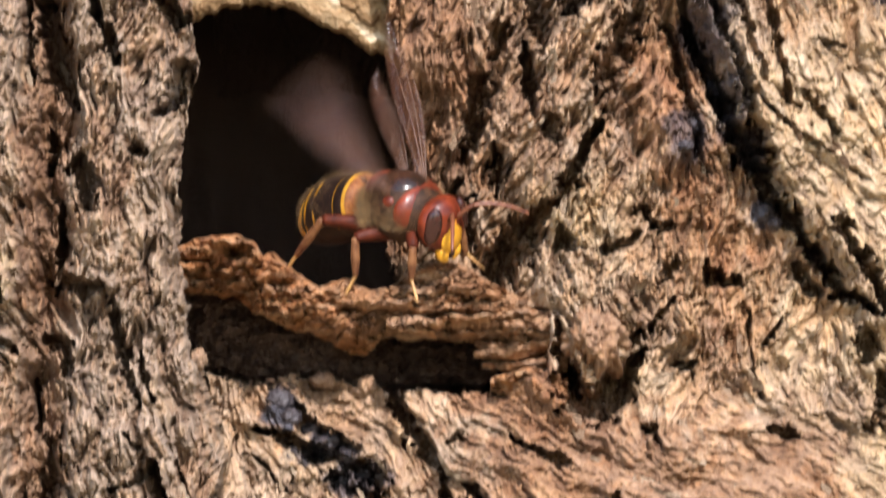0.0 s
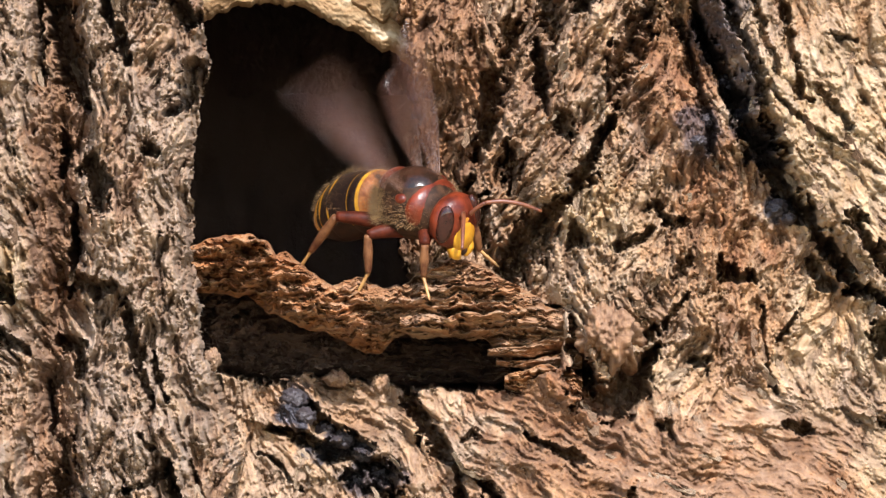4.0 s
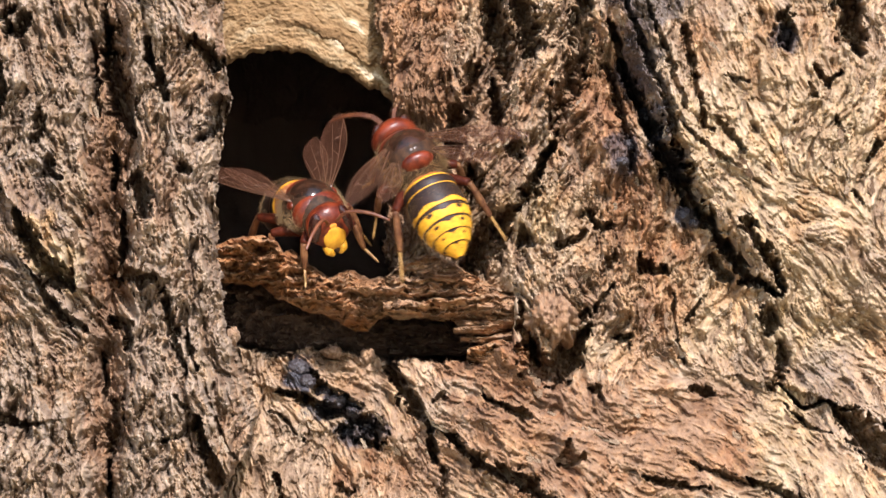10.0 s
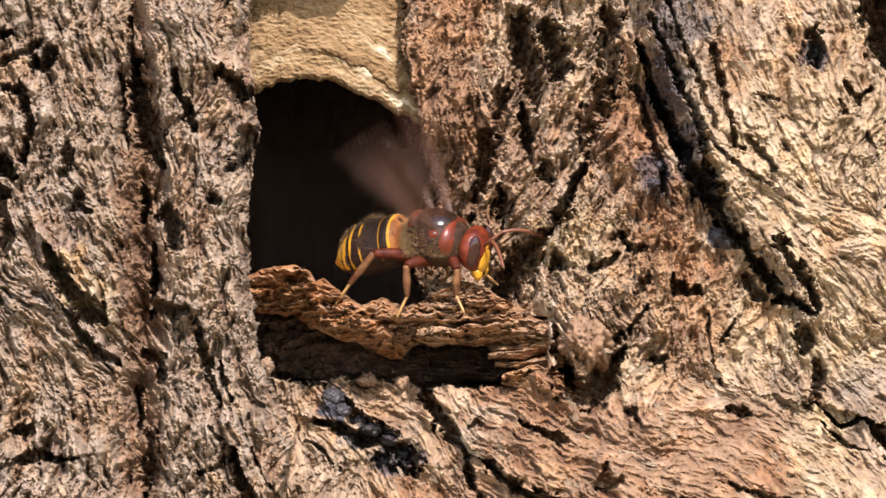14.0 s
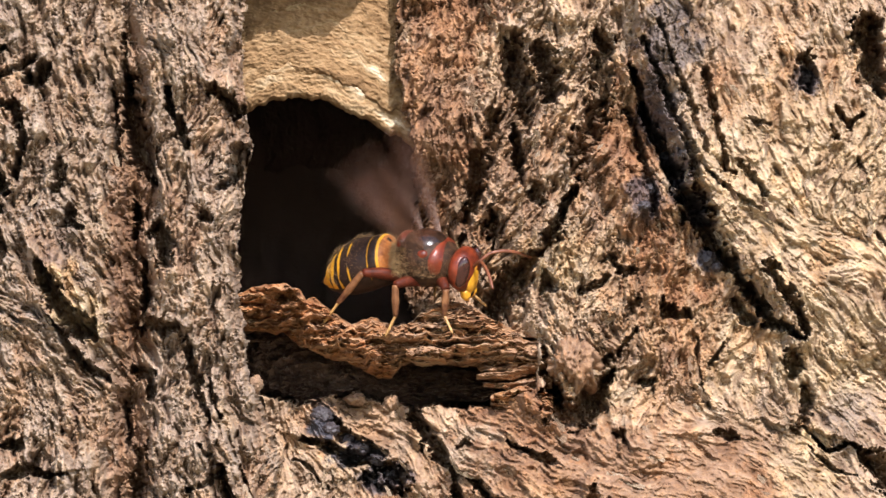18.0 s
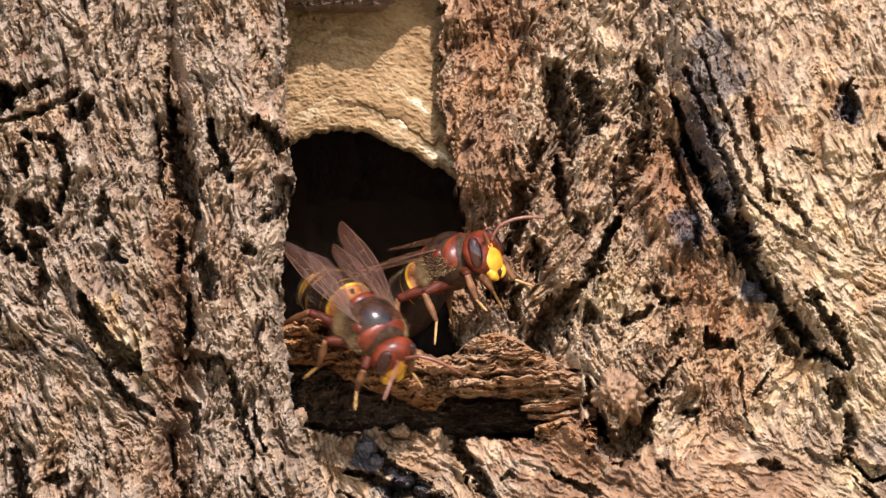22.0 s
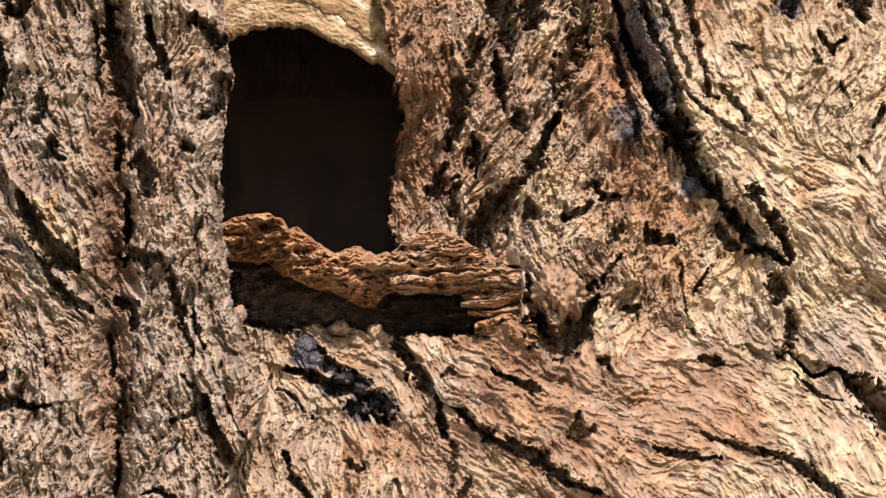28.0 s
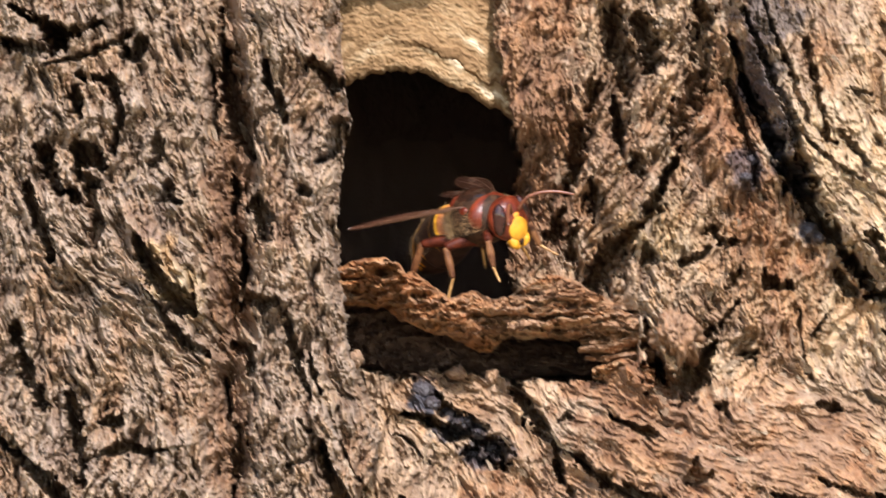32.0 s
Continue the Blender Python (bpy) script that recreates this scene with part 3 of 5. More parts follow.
rot = np.zeros_like(GU)
for u, v, ru, rv, k in ((1040, 150, 60, 110, 0.7), (1080, 420, 80, 140, 0.55), (900, 600, 130, 70, 1.0), (1000, 690, 220, 90, 0.8), (1150, 740, 240, 90, 0.7), (1200, 400, 90, 60, 0.7), (1140, 330, 80, 150, 1.0), (1105, 130, 50, 150, 0.9), (1200, 480, 60, 60, 0.7), (1360, 60, 120, 70, 0.4), (1040, 470, 60, 50, 0.6), (1250, 30, 50, 60, 0.8), (735, 150, 95, 320, 0.85), (760, -140, 120, 170, 0.95), (860, 200, 90, 200, 0.5), (205, 330, 46, 240, 0.85), (205, 650, 40, 220, 0.75), (205, 60, 40, 160, 0.6), (900, 780, 280, 120, 0.7), (1250, 700, 170, 90, 0.6), (620, 620, 130, 60, 0.4), (1060, 860, 200, 80, 0.5), (1440, 40, 60, 90, 0.5), (1170, 300, 30, 50, 0.6), (1210, 390, 40, 30, 0.9)):
    rot = np.maximum(rot, k * spot(u, v, ru, rv))
bleach = np.zeros_like(GU)
for u, v, ru, rv, k in ((1400, 200, 240, 260, 0.62), (960, 330, 50, 60, 0.7), (1400, 730, 70, 110, 0.8), (1300, 860, 60, 40, 0.8), (1450, 480, 160, 110, 0.6), (1250, 480, 90, 110, 0.45), (1050, 560, 90, 70, 0.35), (1060, 400, 100, 120, 0.3), (880, 330, 60, 60, 0.3), (1520, 850, 120, 120, 0.5), (860, 850, 70, 60, 0.5), (1130, 420, 22, 90, 0.6), (88, 388, 34, 50, 1.0), (122, 436, 40, 36, 1.0), (1180, 300, 22, 110, 0.6), (990, 330, 60, 90, 0.4), (1230, 220, 40, 130, 0.5)):
    bleach = np.maximum(bleach, k * spot(u, v, ru, rv))
resin = np.zeros_like(GU)
for u, v, ru, rv, k in ((545, 625, 32, 36, 1.0), (600, 680, 60, 22, 0.95), (650, 720, 50, 26, 0.85), (1130, 60, 45, 80, 0.75), (1170, 170, 30, 60, 0.8), (1110, 220, 35, 50, 0.75), (1222, 330, 26, 26, 0.95), (1395, 5, 30, 30, 0.85), (1150, -60, 60, 80, 0.7), (1200, 240, 26, 40, 0.8)):
    resin = np.maximum(resin, k * spot(u, v, ru, rv))
grey = np.where(is_buttress, 0.55 + 0.4 * (patchy - 0.5), 0.25 * step(0.5, 0.7, patchy)).astype(np.float32)
for u, v, ru, rv, k in ((1020, 230, 26, 80, 0.9), (1480, 600, 60, 70, 0.8), (1430, 680, 60, 30, 0.8), (985, 510, 60, 50, 0.6), (60, 350, 90, 170, 0.9)):
    grey = np.maximum(grey, k * spot(u, v, ru, rv))
zones[..., 0], zones[..., 1], zones[..., 2], zones[..., 3] = rot, bleach * (1 - resin) * (1 - 0.55 * rot), resin, grey * (1 - 0.8 * rot)
grain = np.zeros((*GU.shape, 4), dtype=np.float32)
grain[..., 0] = 0.5 + 0.14 * np.clip(strip_mid, -2, 2) + 0.3 * (tone_mid - 0.5)
grain[..., 1] = 0.5 + 0.12 * np.clip(strip_wide, -2, 2) + 0.25 * (tone_mid - 0.5) + 0.35 * (tone_big - 0.5)
# third channel darkens the recess: the hollow's shade put into the colour
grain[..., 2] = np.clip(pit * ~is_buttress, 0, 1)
grain[..., 3] = 0.5 + 0.2 * np.clip(strip_fine, -2, 2)


# ---- materials ----
def bark_material(name, base_a, base_b, rot_a=(0.11, 0.046, 0.021), rot_b=(0.265, 0.142, 0.074)):
    m = Nodes(name)
    zone, fib = m.node("Attribute"), m.node("Attribute")
    zone.attribute_name, fib.attribute_name = "zones", "grain"
    z, f = m.node("SeparateColor"), m.node("SeparateColor")
    m.link(zone.outputs["Color"], z.inputs[0])
    m.link(fib.outputs["Color"], f.inputs[0])
    vec = m.coords()
    n1, n2, n3 = m.noise(vec, 90, 5, 0.65), m.noise(vec, 420, 5, 0.7), m.noise(vec, 1300, 3, 0.6)
    col = m.mix(0.5, m.ramp(n1, ((0.35, base_a), (0.65, base_b))), m.ramp(f.outputs[1], ((0.2, base_a), (0.8, base_b))))
    # rusty, tan and mauve-grey patches of several sizes
    tall = m.coords((1.0, 1.0, 0.5))
    hue = m.ramp(m.noise(tall, 75, 8, 0.72), ((0.34, (0.70, 0.55, 0.49)), (0.42, (1.02, 0.80, 0.55)), (0.48, (0.96, 0.98, 0.95)), (0.54, (0.78, 0.77, 0.78)), (0.60, (1.04, 0.97, 0.78)), (0.68, (1.12, 1.14, 1.12))))
    fleck = m.ramp(m.noise(tall, 330, 6, 0.7), ((0.36, (0.68, 0.54, 0.47)), (0.44, (1.0, 0.90, 0.72)), (0.53, (0.94, 0.97, 1.0)), (0.60, (0.80, 0.80, 0.86)), (0.68, (1.2, 1.2, 1.18))))
    col = m.mix(m.math("MULTIPLY", z.outputs[0], 0.9), col, m.ramp(n2, ((0.3, rot_a), (0.7, rot_b))))
    col = m.mix(zone.outputs["Alpha"], col, m.ramp(n2, ((0.3, (0.155, 0.114, 0.086)), (0.7, (0.235, 0.181, 0.143)))))
    col = m.mix(z.outputs[1], col, m.ramp(n2, ((0.3, (0.30, 0.215, 0.125)), (0.7, (0.40, 0.308, 0.195)))))
    col = m.mix(0.55, col, hue, "MULTIPLY")
    col = m.mix(0.4, col, fleck, "MULTIPLY")
    # each fibre has its own tone, darker where the strips dip into grooves
    col = m.mix(0.65, col, m.ramp(f.outputs[0], ((0.15, (0.56, 0.48, 0.42)), (0.5, (0.92, 0.90, 0.88)), (0.85, (1.15, 1.14, 1.12)))), "MULTIPLY")
    col = m.mix(0.5, col, m.ramp(fib.outputs["Alpha"], ((0.15, (0.5, 0.46, 0.43)), (0.5, (0.95, 0.94, 0.93)), (0.85, (1.2, 1.19, 1.17)))), "MULTIPLY")
    col = m.mix(0.45, col, m.ramp(f.outputs[1], ((0.2, (0.62, 0.50, 0.44)), (0.5, (0.95, 0.93, 0.92)), (0.8, (1.2, 1.2, 1.2)))), "MULTIPLY")
    col = m.mix(0.3, col, m.ramp(n3, ((0.3, (0.55, 0.51, 0.48)), (0.55, (0.98, 0.97, 0.96)), (0.70, (1.3, 1.3, 1.29)))), "MULTIPLY")
    col = m.mix(z.outputs[2], col, m.ramp(n2, ((0.35, (0.012, 0.011, 0.014)), (0.62, (0.05, 0.045, 0.052)), (0.75, (0.16, 0.13, 0.13)))))
    # paints shade into the hollow, the undercut and the lintel as a darker colour
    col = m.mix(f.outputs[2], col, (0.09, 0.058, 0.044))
    rough = m.math("SUBTRACT", 0.86, m.math("MULTIPLY", z.outputs[2], 0.42))
    m.bump(n3, 0.5, 0.0005)
    return m.done(col, rough, 0.25)


BARK = bark_material("bark", (0.23, 0.156, 0.099), (0.345, 0.248, 0.168))
ROTTEN = bark_material("rotten_wood", (0.20, 0.115, 0.062), (0.44, 0.29, 0.18), (0.17, 0.064, 0.022), (0.44, 0.21, 0.082))

# ---- ground, far below: unseen, made pale and warm to bounce light onto the bark ----
g = Nodes("dry_soil")
gv_ = g.coords()
g.bump(g.noise(gv_, 8, 6), 0.6, 0.05)
ground_mat = g.done(g.ramp(g.noise(gv_, 2.5, 6, 0.7), ((0.35, (0.20, 0.155, 0.085)), (0.65, (0.36, 0.29, 0.17)))), 0.95, 0.2)
bm = bmesh.new()
bmesh.ops.create_grid(bm, x_segments=40, y_segments=40, size=400)
me = bpy.data.meshes.new("ground")
bm.to_mesh(me)
bm.free()
me.materials.append(ground_mat)
tagged(new("ground", me), "unseen pale ground added to bounce light upwards", "ground", kind="structure")

# ---- the trunk: one closed skin, finely divided round the hollow ----
HALF_BACK, R_SIDE = 0.785, 0.22
reach = HALF_BACK * (np.linspace(0, 1, 44)[1:] ** 2.0)
rise = np.linspace(0, 1, 40)[1:] ** 2.2
n_u, n_v = len(U_AXIS), len(V_AXIS)
s_axis = np.concatenate((U_AXIS[0] * 1e-4 - reach[::-1], U_AXIS * 1e-4, U_AXIS[-1] * 1e-4 + reach)).astype(np.float64)
v_axis = np.concatenate((V_AXIS[0] * 1e-4 - 1.5 * rise[::-1], V_AXIS * 1e-4, V_AXIS[-1] * 1e-4 + 1.2461 * rise)).astype(np.float64)
pad = ((len(rise), len(rise)), (len(reach), len(reach)))
full_h = np.pad(height, pad, mode="edge").astype(np.float64)
full_z = np.pad(zones, pad + ((0, 0),), mode="edge")
full_g = np.pad(grain, pad + ((0, 0),), mode="edge")
S, VV = np.meshgrid(s_axis, v_axis)
left, right = U_AXIS[0] * 1e-4, U_AXIS[-1] * 1e-4
out_u = np.maximum(np.maximum(left - S, S - right), 0)
out_v = np.maximum(np.maximum(V_AXIS[0] * 1e-4 - VV, VV - V_AXIS[-1] * 1e-4), 0)
keep = np.exp(-out_u / 0.03 - out_v / 0.05)
coarse = (fractal(S * 28, VV * 9, 101, 4) - 0.5) * 26 + 4
full_h = full_h * keep + coarse * (1 - keep)
z_world = 1.3 + 0.0441 - VV
full_h += 150 * np.exp(-np.clip(z_world, 0, 5) / 0.22)
ang = np.clip(out_u / R_SIDE, 0, math.pi)
straight = np.maximum(out_u - math.pi * R_SIDE, 0)
sign = np.where(S < left, -1.0, 1.0)
edge_x = np.where(S < left, left, np.where(S > right, right, S)) - 0.0784
nx, ny = np.where(out_u > 0, sign * np.sin(ang), 0.0), np.where(out_u > 0, -np.cos(ang), -1.0)
px = edge_x + np.where(out_u > 0, sign * np.sin(ang) * R_SIDE - sign * straight, 0)
py = np.where(out_u > 0, R_SIDE - np.cos(ang) * R_SIDE, 0)
co = np.stack((px + nx * full_h * 1e-3, py + ny * full_h * 1e-3, z_world), -1).reshape(-1, 3)
rows_n, cols_n = S.shape
idx = np.arange(rows_n * cols_n, dtype=np.int32).reshape(rows_n, cols_n)
quads = np.stack((idx[:-1, :-1], idx[1:, :-1], idx[1:, 1:], idx[:-1, 1:]), -1).reshape(-1, 4)
inner_b = np.pad(is_buttress, pad, mode="edge")
region = np.zeros(S.shape, dtype=np.int8)
full_pit = full_g[..., 2]
UU, WV2 = S * 1e4, VV * 1e4
region[(WV2 > 590)] = 1
region[np.pad(burr, pad, mode="edge") > 0.5] = 2
region[inner_b & (UU < 500)] = 3
region[(full_pit > 0.5) & ~inner_b] = 4
face_region = region[:-1, :-1].reshape(-1)
# no wall between the hollow and the dark space behind the buttress
corner_b = np.stack((inner_b[:-1, :-1], inner_b[1:, :-1], inner_b[1:, 1:], inner_b[:-1, 1:]), -1).reshape(-1, 4)
corner_p = np.stack((full_pit[:-1, :-1], full_pit[1:, :-1], full_pit[1:, 1:], full_pit[:-1, 1:]), -1).reshape(-1, 4) > 0.3
mid_v = WV2[:-1, :-1].reshape(-1)
face_region = np.where(corner_b.any(1) & corner_p.any(1) & (mid_v > -222) & (mid_v < 640), 9, face_region)

tree = tagged(new("tree"), "old tree trunk with rough fibrous bark and a dark hollow", "tree")
zf, gf = full_z.reshape(-1, 4), full_g.reshape(-1, 4)
for code, name, text in (
    (0, "trunk", "brown fibrous bark beside the hollow"),
    (1, "root_flare", "reddish-brown bark flaring out below the hollow"),
    (2, "burr", "pale yellowish swollen bark beyond a deep fissure"),
    (3, "buttress", "grey-brown flaky bark rib in front of the hollow"),
    (4, "hollow", "rotted inside of the hollow with painted shade"),
):
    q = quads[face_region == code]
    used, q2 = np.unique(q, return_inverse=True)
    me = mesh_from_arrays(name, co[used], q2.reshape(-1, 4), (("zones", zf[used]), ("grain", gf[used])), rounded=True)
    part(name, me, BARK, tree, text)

top_row = co.reshape(rows_n, cols_n, 3)[0]
bm = bmesh.new()
ring = [bm.verts.new(tuple(p)) for p in top_row[::4]]
hub = bm.verts.new((*top_row.mean(0)[:2], top_row[:, 2].max() + 0.04))
for k in range(len(ring)):
    bm.faces.new((ring[k], hub, ring[(k + 1) % len(ring)]))
part("broken_top", bm, BARK, tree, "broken-off top of the old trunk")


a, c = np.meshgrid(np.linspace(-160, 730, 120), np.linspace(-260, 660, 120))
hh = -117 + 95 * step(-20, -160, a) ** 2 + (fractal(a / 60, c / 160, 501, 4) - 0.5) * 7
k = np.arange(a.size, dtype=np.int32).reshape(a.shape)
q = np.stack((k[:-1, :-1], k[1:, :-1], k[1:, 1:], k[:-1, 1:]), -1).reshape(-1, 4)
# third channel full: the wall's shade is part of its colour
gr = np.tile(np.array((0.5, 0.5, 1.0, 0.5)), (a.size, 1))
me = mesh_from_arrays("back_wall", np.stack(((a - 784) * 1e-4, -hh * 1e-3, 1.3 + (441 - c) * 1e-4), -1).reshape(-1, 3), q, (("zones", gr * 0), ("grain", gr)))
part("back_wall", me, BARK, tree, "rotted back wall of the hollow, shade painted in")


# ---- sill of the hollow: a roll of rotted wood ----
def rolled(name, u0, u1, tops, lows, front, back, cells, seed, attributes_rot, parent, text, slope=0.5, rough=1.0):
    """A roll of fibrous wood between a top and a bottom outline, front millimetres proud in its middle."""
    nu, nc = cells
    a, c = np.meshgrid(np.linspace(u0, u1, nu), np.linspace(0, 1, nc))
    top = np.interp(a, [p[0] for p in tops], [p[1] for p in tops])
    bot = np.interp(a, [p[0] for p in lows], [p[1] for p in lows])
    wob = (fractal(a / 60, c * 2.2, seed, 3, 0.5) - 0.5)
    vv = top + (bot - top) * (0.5 - 0.5 * np.cos(np.pi * c)) + wob * 7 * np.sin(np.pi * c)
    front = np.interp(a, [p[0] for p in front], [p[1] for p in front]) if isinstance(front, tuple) else front
    hh = back + (front - back) * np.sin(np.pi * c**slope) ** 0.4
    if name in ("sill", "hump"):
        hh = hh - 9.0 * np.exp(-(((a - 468) / 15) ** 2 + ((vv - 402) / 8) ** 2))
    strands = fractal(a / 60 + 0.4 * wob, vv / 6.0 + a / 140, seed + 7, 3, 0.55)
    strands2 = fractal(a / 26, vv / 4.0 - a / 120, seed + 17, 2, 0.55)
    layer = fractal(a / 60, vv / 11 + 0.3 * wob + a / 300, seed + 27, 3) * 8
    layer = np.floor(layer) + step(0.6, 1.0, layer - np.floor(layer))
    crumbs = fractal(a / 12, vv / 10, seed + 37, 3, 0.6)
    chunk = fractal(a / 40, vv / 30, seed + 47, 4, 0.6)
    torn = fractal(a / 17 + wob, vv / 8, seed + 57, 4, 0.7)
    hh = hh + rough * ((strands - 0.5) * (2.6 + 2.6 * step(640, 740, a)) + (strands2 - 0.5) * 1.4 + 0.7 * (layer - 3.5) + (crumbs - 0.5) * (4.6 - 3.4 * step(640, 740, a)) + wob * 3.5 + (chunk - 0.5) * 6.0 - 2.0 * step(0.46, 0.36, torn))
    vv = vv + rough * (fractal(a / 18, c * 2, seed + 67, 3, 0.6) - 0.5) * 12
    co = np.stack(((a - 784) * 1e-4, -hh * 1e-3, 1.3 + (441 - vv) * 1e-4), -1).reshape(-1, 3)
    k = np.arange(nu * nc, dtype=np.int32).reshape(nc, nu)
    q = np.stack((k[:-1, :-1], k[1:, :-1], k[1:, 1:], k[:-1, 1:]), -1).reshape(-1, 4)
    zo, gr = np.zeros((nc, nu, 4)), np.zeros((nc, nu, 4))
    zo[..., 0] = attributes_rot(a, vv, crumbs)
    zo[..., 1] = 0.35 * step(0.58, 0.74, strands2)
    zo[..., 3] = 0.35 * step(0.5, 0.65, strands)
    gr[..., 0], gr[..., 1], gr[..., 3] = 0.15 + 0.7 * strands2, strands, crumbs
    # undercut and lintel borrow the hollow's painted shade
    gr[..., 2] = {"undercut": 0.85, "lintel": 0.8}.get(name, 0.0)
    me = mesh_from_arrays(name, co, q, (("zones", zo.reshape(-1, 4)), ("grain", gr.reshape(-1, 4))), rounded=False)
    return part(name, me, ROTTEN, parent, text)


SILL_TOP = ((370, 400), (405, 394), (420, 386), (445, 379), (475, 379), (495, 392), (505, 408), (525, 405), (548, 416), (575, 440), (592, 450), (610, 438), (640, 438), (665, 450), (690, 447), (712, 430), (742, 412), (772, 404), (800, 414), (830, 430), (870, 452), (920, 478), (950, 512))
SILL_LOW = ((370, 455), (405, 462), (470, 466), (500, 486), (540, 504), (600, 524), (640, 548), (662, 542), (690, 520), (760, 522), (815, 526), (840, 552), (900, 548), (935, 536), (950, 522))
rolled("sill", 370, 950, SILL_TOP, SILL_LOW, 3.5, -16, (390, 130), 201,
       lambda a, v, n: np.clip(0.92 + 0.5 * np.exp(-(((a - 445) / 60) ** 2 + ((v - 400) / 40) ** 2)) + 0.5 * np.exp(-(((a - 630) / 40) ** 2 + ((v - 530) / 25) ** 2)) - 0.6 * step(620, 720, a), 0, 1),
       tree, "crumbling orange-brown rotted wood sill", slope=0.6)
# rotted wood, coloured dark to stand for the shade below the sill
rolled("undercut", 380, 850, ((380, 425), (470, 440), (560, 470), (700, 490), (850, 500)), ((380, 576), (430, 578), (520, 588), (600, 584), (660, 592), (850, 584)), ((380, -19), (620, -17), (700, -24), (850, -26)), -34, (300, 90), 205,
       lambda a, v, n: np.clip(0.75 + 0.5 * (n - 0.5), 0, 1), tree, "reddish rotted wood under the sill, painted in shade", slope=0.8, rough=0.8)
rolled("hump", 380, 512, ((380, 400), (405, 392), (420, 384), (445, 376), (475, 376), (498, 390), (512, 412)), ((380, 440), (440, 446), (480, 440), (512, 430)), 5.5, -10, (92, 70), 221,
       lambda a, v, n: 1.0 + 0 * a, tree, "bright orange crumbly rotten hump of the sill")
rolled("splinter", 815, 945, ((815, 536), (860, 530), (945, 506)), ((815, 544), (880, 546), (945, 526)), 2.0, -6, (100, 20), 231,
       lambda a, v, n: 0.2 + 0 * a, tree, "split wood strip under the sill", rough=0.6)
rolled("splinter", 828, 950, ((828, 552), (880, 548), (950, 532)), ((828, 560), (890, 566), (950, 560)), 1.0, -8, (90, 22), 233,
       lambda a, v, n: 0.3 + 0 * a, tree, "split wood strip under the sill", rough=0.6)
rolled("splinter", 690, 935, ((690, 492), (740, 488), (935, 476)), ((690, 510), (760, 516), (935, 520)), 5.0, -6, (170, 30), 241,
       lambda a, v, n: 0.35 + 0 * a, tree, "split wood strip along the sill")
rolled("splinter", 715, 860, ((715, 432), (770, 405), (860, 444)), ((715, 448), (780, 440), (860, 462)), 2.5, -8, (100, 34), 251,
       lambda a, v, n: 0.85 + 0 * a, tree, "reddish wood strip on the sill")
rolled("rotten_clump", 840, 950, ((840, 576), (860, 566), (905, 556), (950, 572)), ((840, 592), (890, 610), (950, 640)), 6.0, -8, (76, 50), 261,
       lambda a, v, n: 0.95 + 0 * a, tree, "orange crumbly rotten wood")
# stands in the sun here, so its shade is painted into the colour
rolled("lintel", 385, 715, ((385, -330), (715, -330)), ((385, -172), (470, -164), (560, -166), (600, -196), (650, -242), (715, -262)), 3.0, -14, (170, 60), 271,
       lambda a, v, n: 0.55 + 0 * a, tree, "brown rotted wood over the nest, painted as shaded", slope=1.3, rough=0.45)


def lump(name, centre, radii, seed, parent, text, rot=0.2, grey_share=0.6, squash=None, resin_share=0.0):
    """A rough knob: a finely divided ball pushed about by noise."""
    n, m = (110, 70) if radii[0] > 30 else (56, 36)
    th, ph = np.meshgrid(np.linspace(0, 2 * np.pi, n), np.linspace(0.02, np.pi - 0.02, m))
    x, y, z = np.cos(th) * np.sin(ph), np.sin(th) * np.sin(ph), np.cos(ph)
    u, v = x * 3 + 20, z * 3 + 20
    k = 1 + (fractal(u + y, v, seed, 3, 0.6) - 0.5) * 0.5 + (fractal(u * 4, v * 1.6, seed + 9, 3) - 0.5) * 0.22 + (fractal(u * 9, v * 4, seed + 19, 2) - 0.5) * 0.12
    if squash:
        k = k * (1 + squash * np.clip(x - z, 0, 2))
    cu, cv, ch = centre
    co = np.stack(((cu + radii[0] * x * k - 784) * 1e-4, -(ch - radii[1] * y * k) * 1e-3, 1.3 + (441 - cv + radii[2] * z * k) * 1e-4), -1).reshape(-1, 3)
    idx = np.arange(n * m, dtype=np.int32).reshape(m, n)
    q = np.stack((idx[:-1, :-1], idx[1:, :-1], idx[1:, 1:], idx[:-1, 1:]), -1).reshape(-1, 4)
    f1 = fractal(u * 7 + y * 4, v * 3, seed + 3, 3)
    zo, gr = np.zeros((n * m, 4)), np.zeros((n * m, 4))
    zo[:, 0], zo[:, 2], zo[:, 3] = rot, resin_share, grey_share
    gr[:, 0], gr[:, 1], gr[:, 3] = f1.ravel(), f1.ravel(), k.ravel() * 0.5
    return part(name, mesh_from_arrays(name, co, q, (("zones", zo), ("grain", gr))), BARK, parent, text)


lump("knob", (985, 508, 1.0), (46, 13.0, 54), 301, tree, "stubby brown bark knob", rot=0.7, grey_share=0.0, squash=0.10)
lump("knob", (1026, 742, 9.0), (20, 3.0, 18), 311, tree, "small dark bark knob", rot=0.6, grey_share=0.1)
lump("rotten_clump", (600, 582, -9.0), (17, 3.0, 13), 341, tree, "small crumb of rotten wood", rot=0.6, grey_share=0.1)
lump("rotten_clump", (664, 588, -8.0), (14, 2.6, 15), 343, tree, "small crumb of rotten wood", rot=0.5, grey_share=0.1)
lump("knob", (425, 556, 8.0), (13, 2.5, 16), 321, tree, "small crumb of bark", rot=0.5, grey_share=0.2)

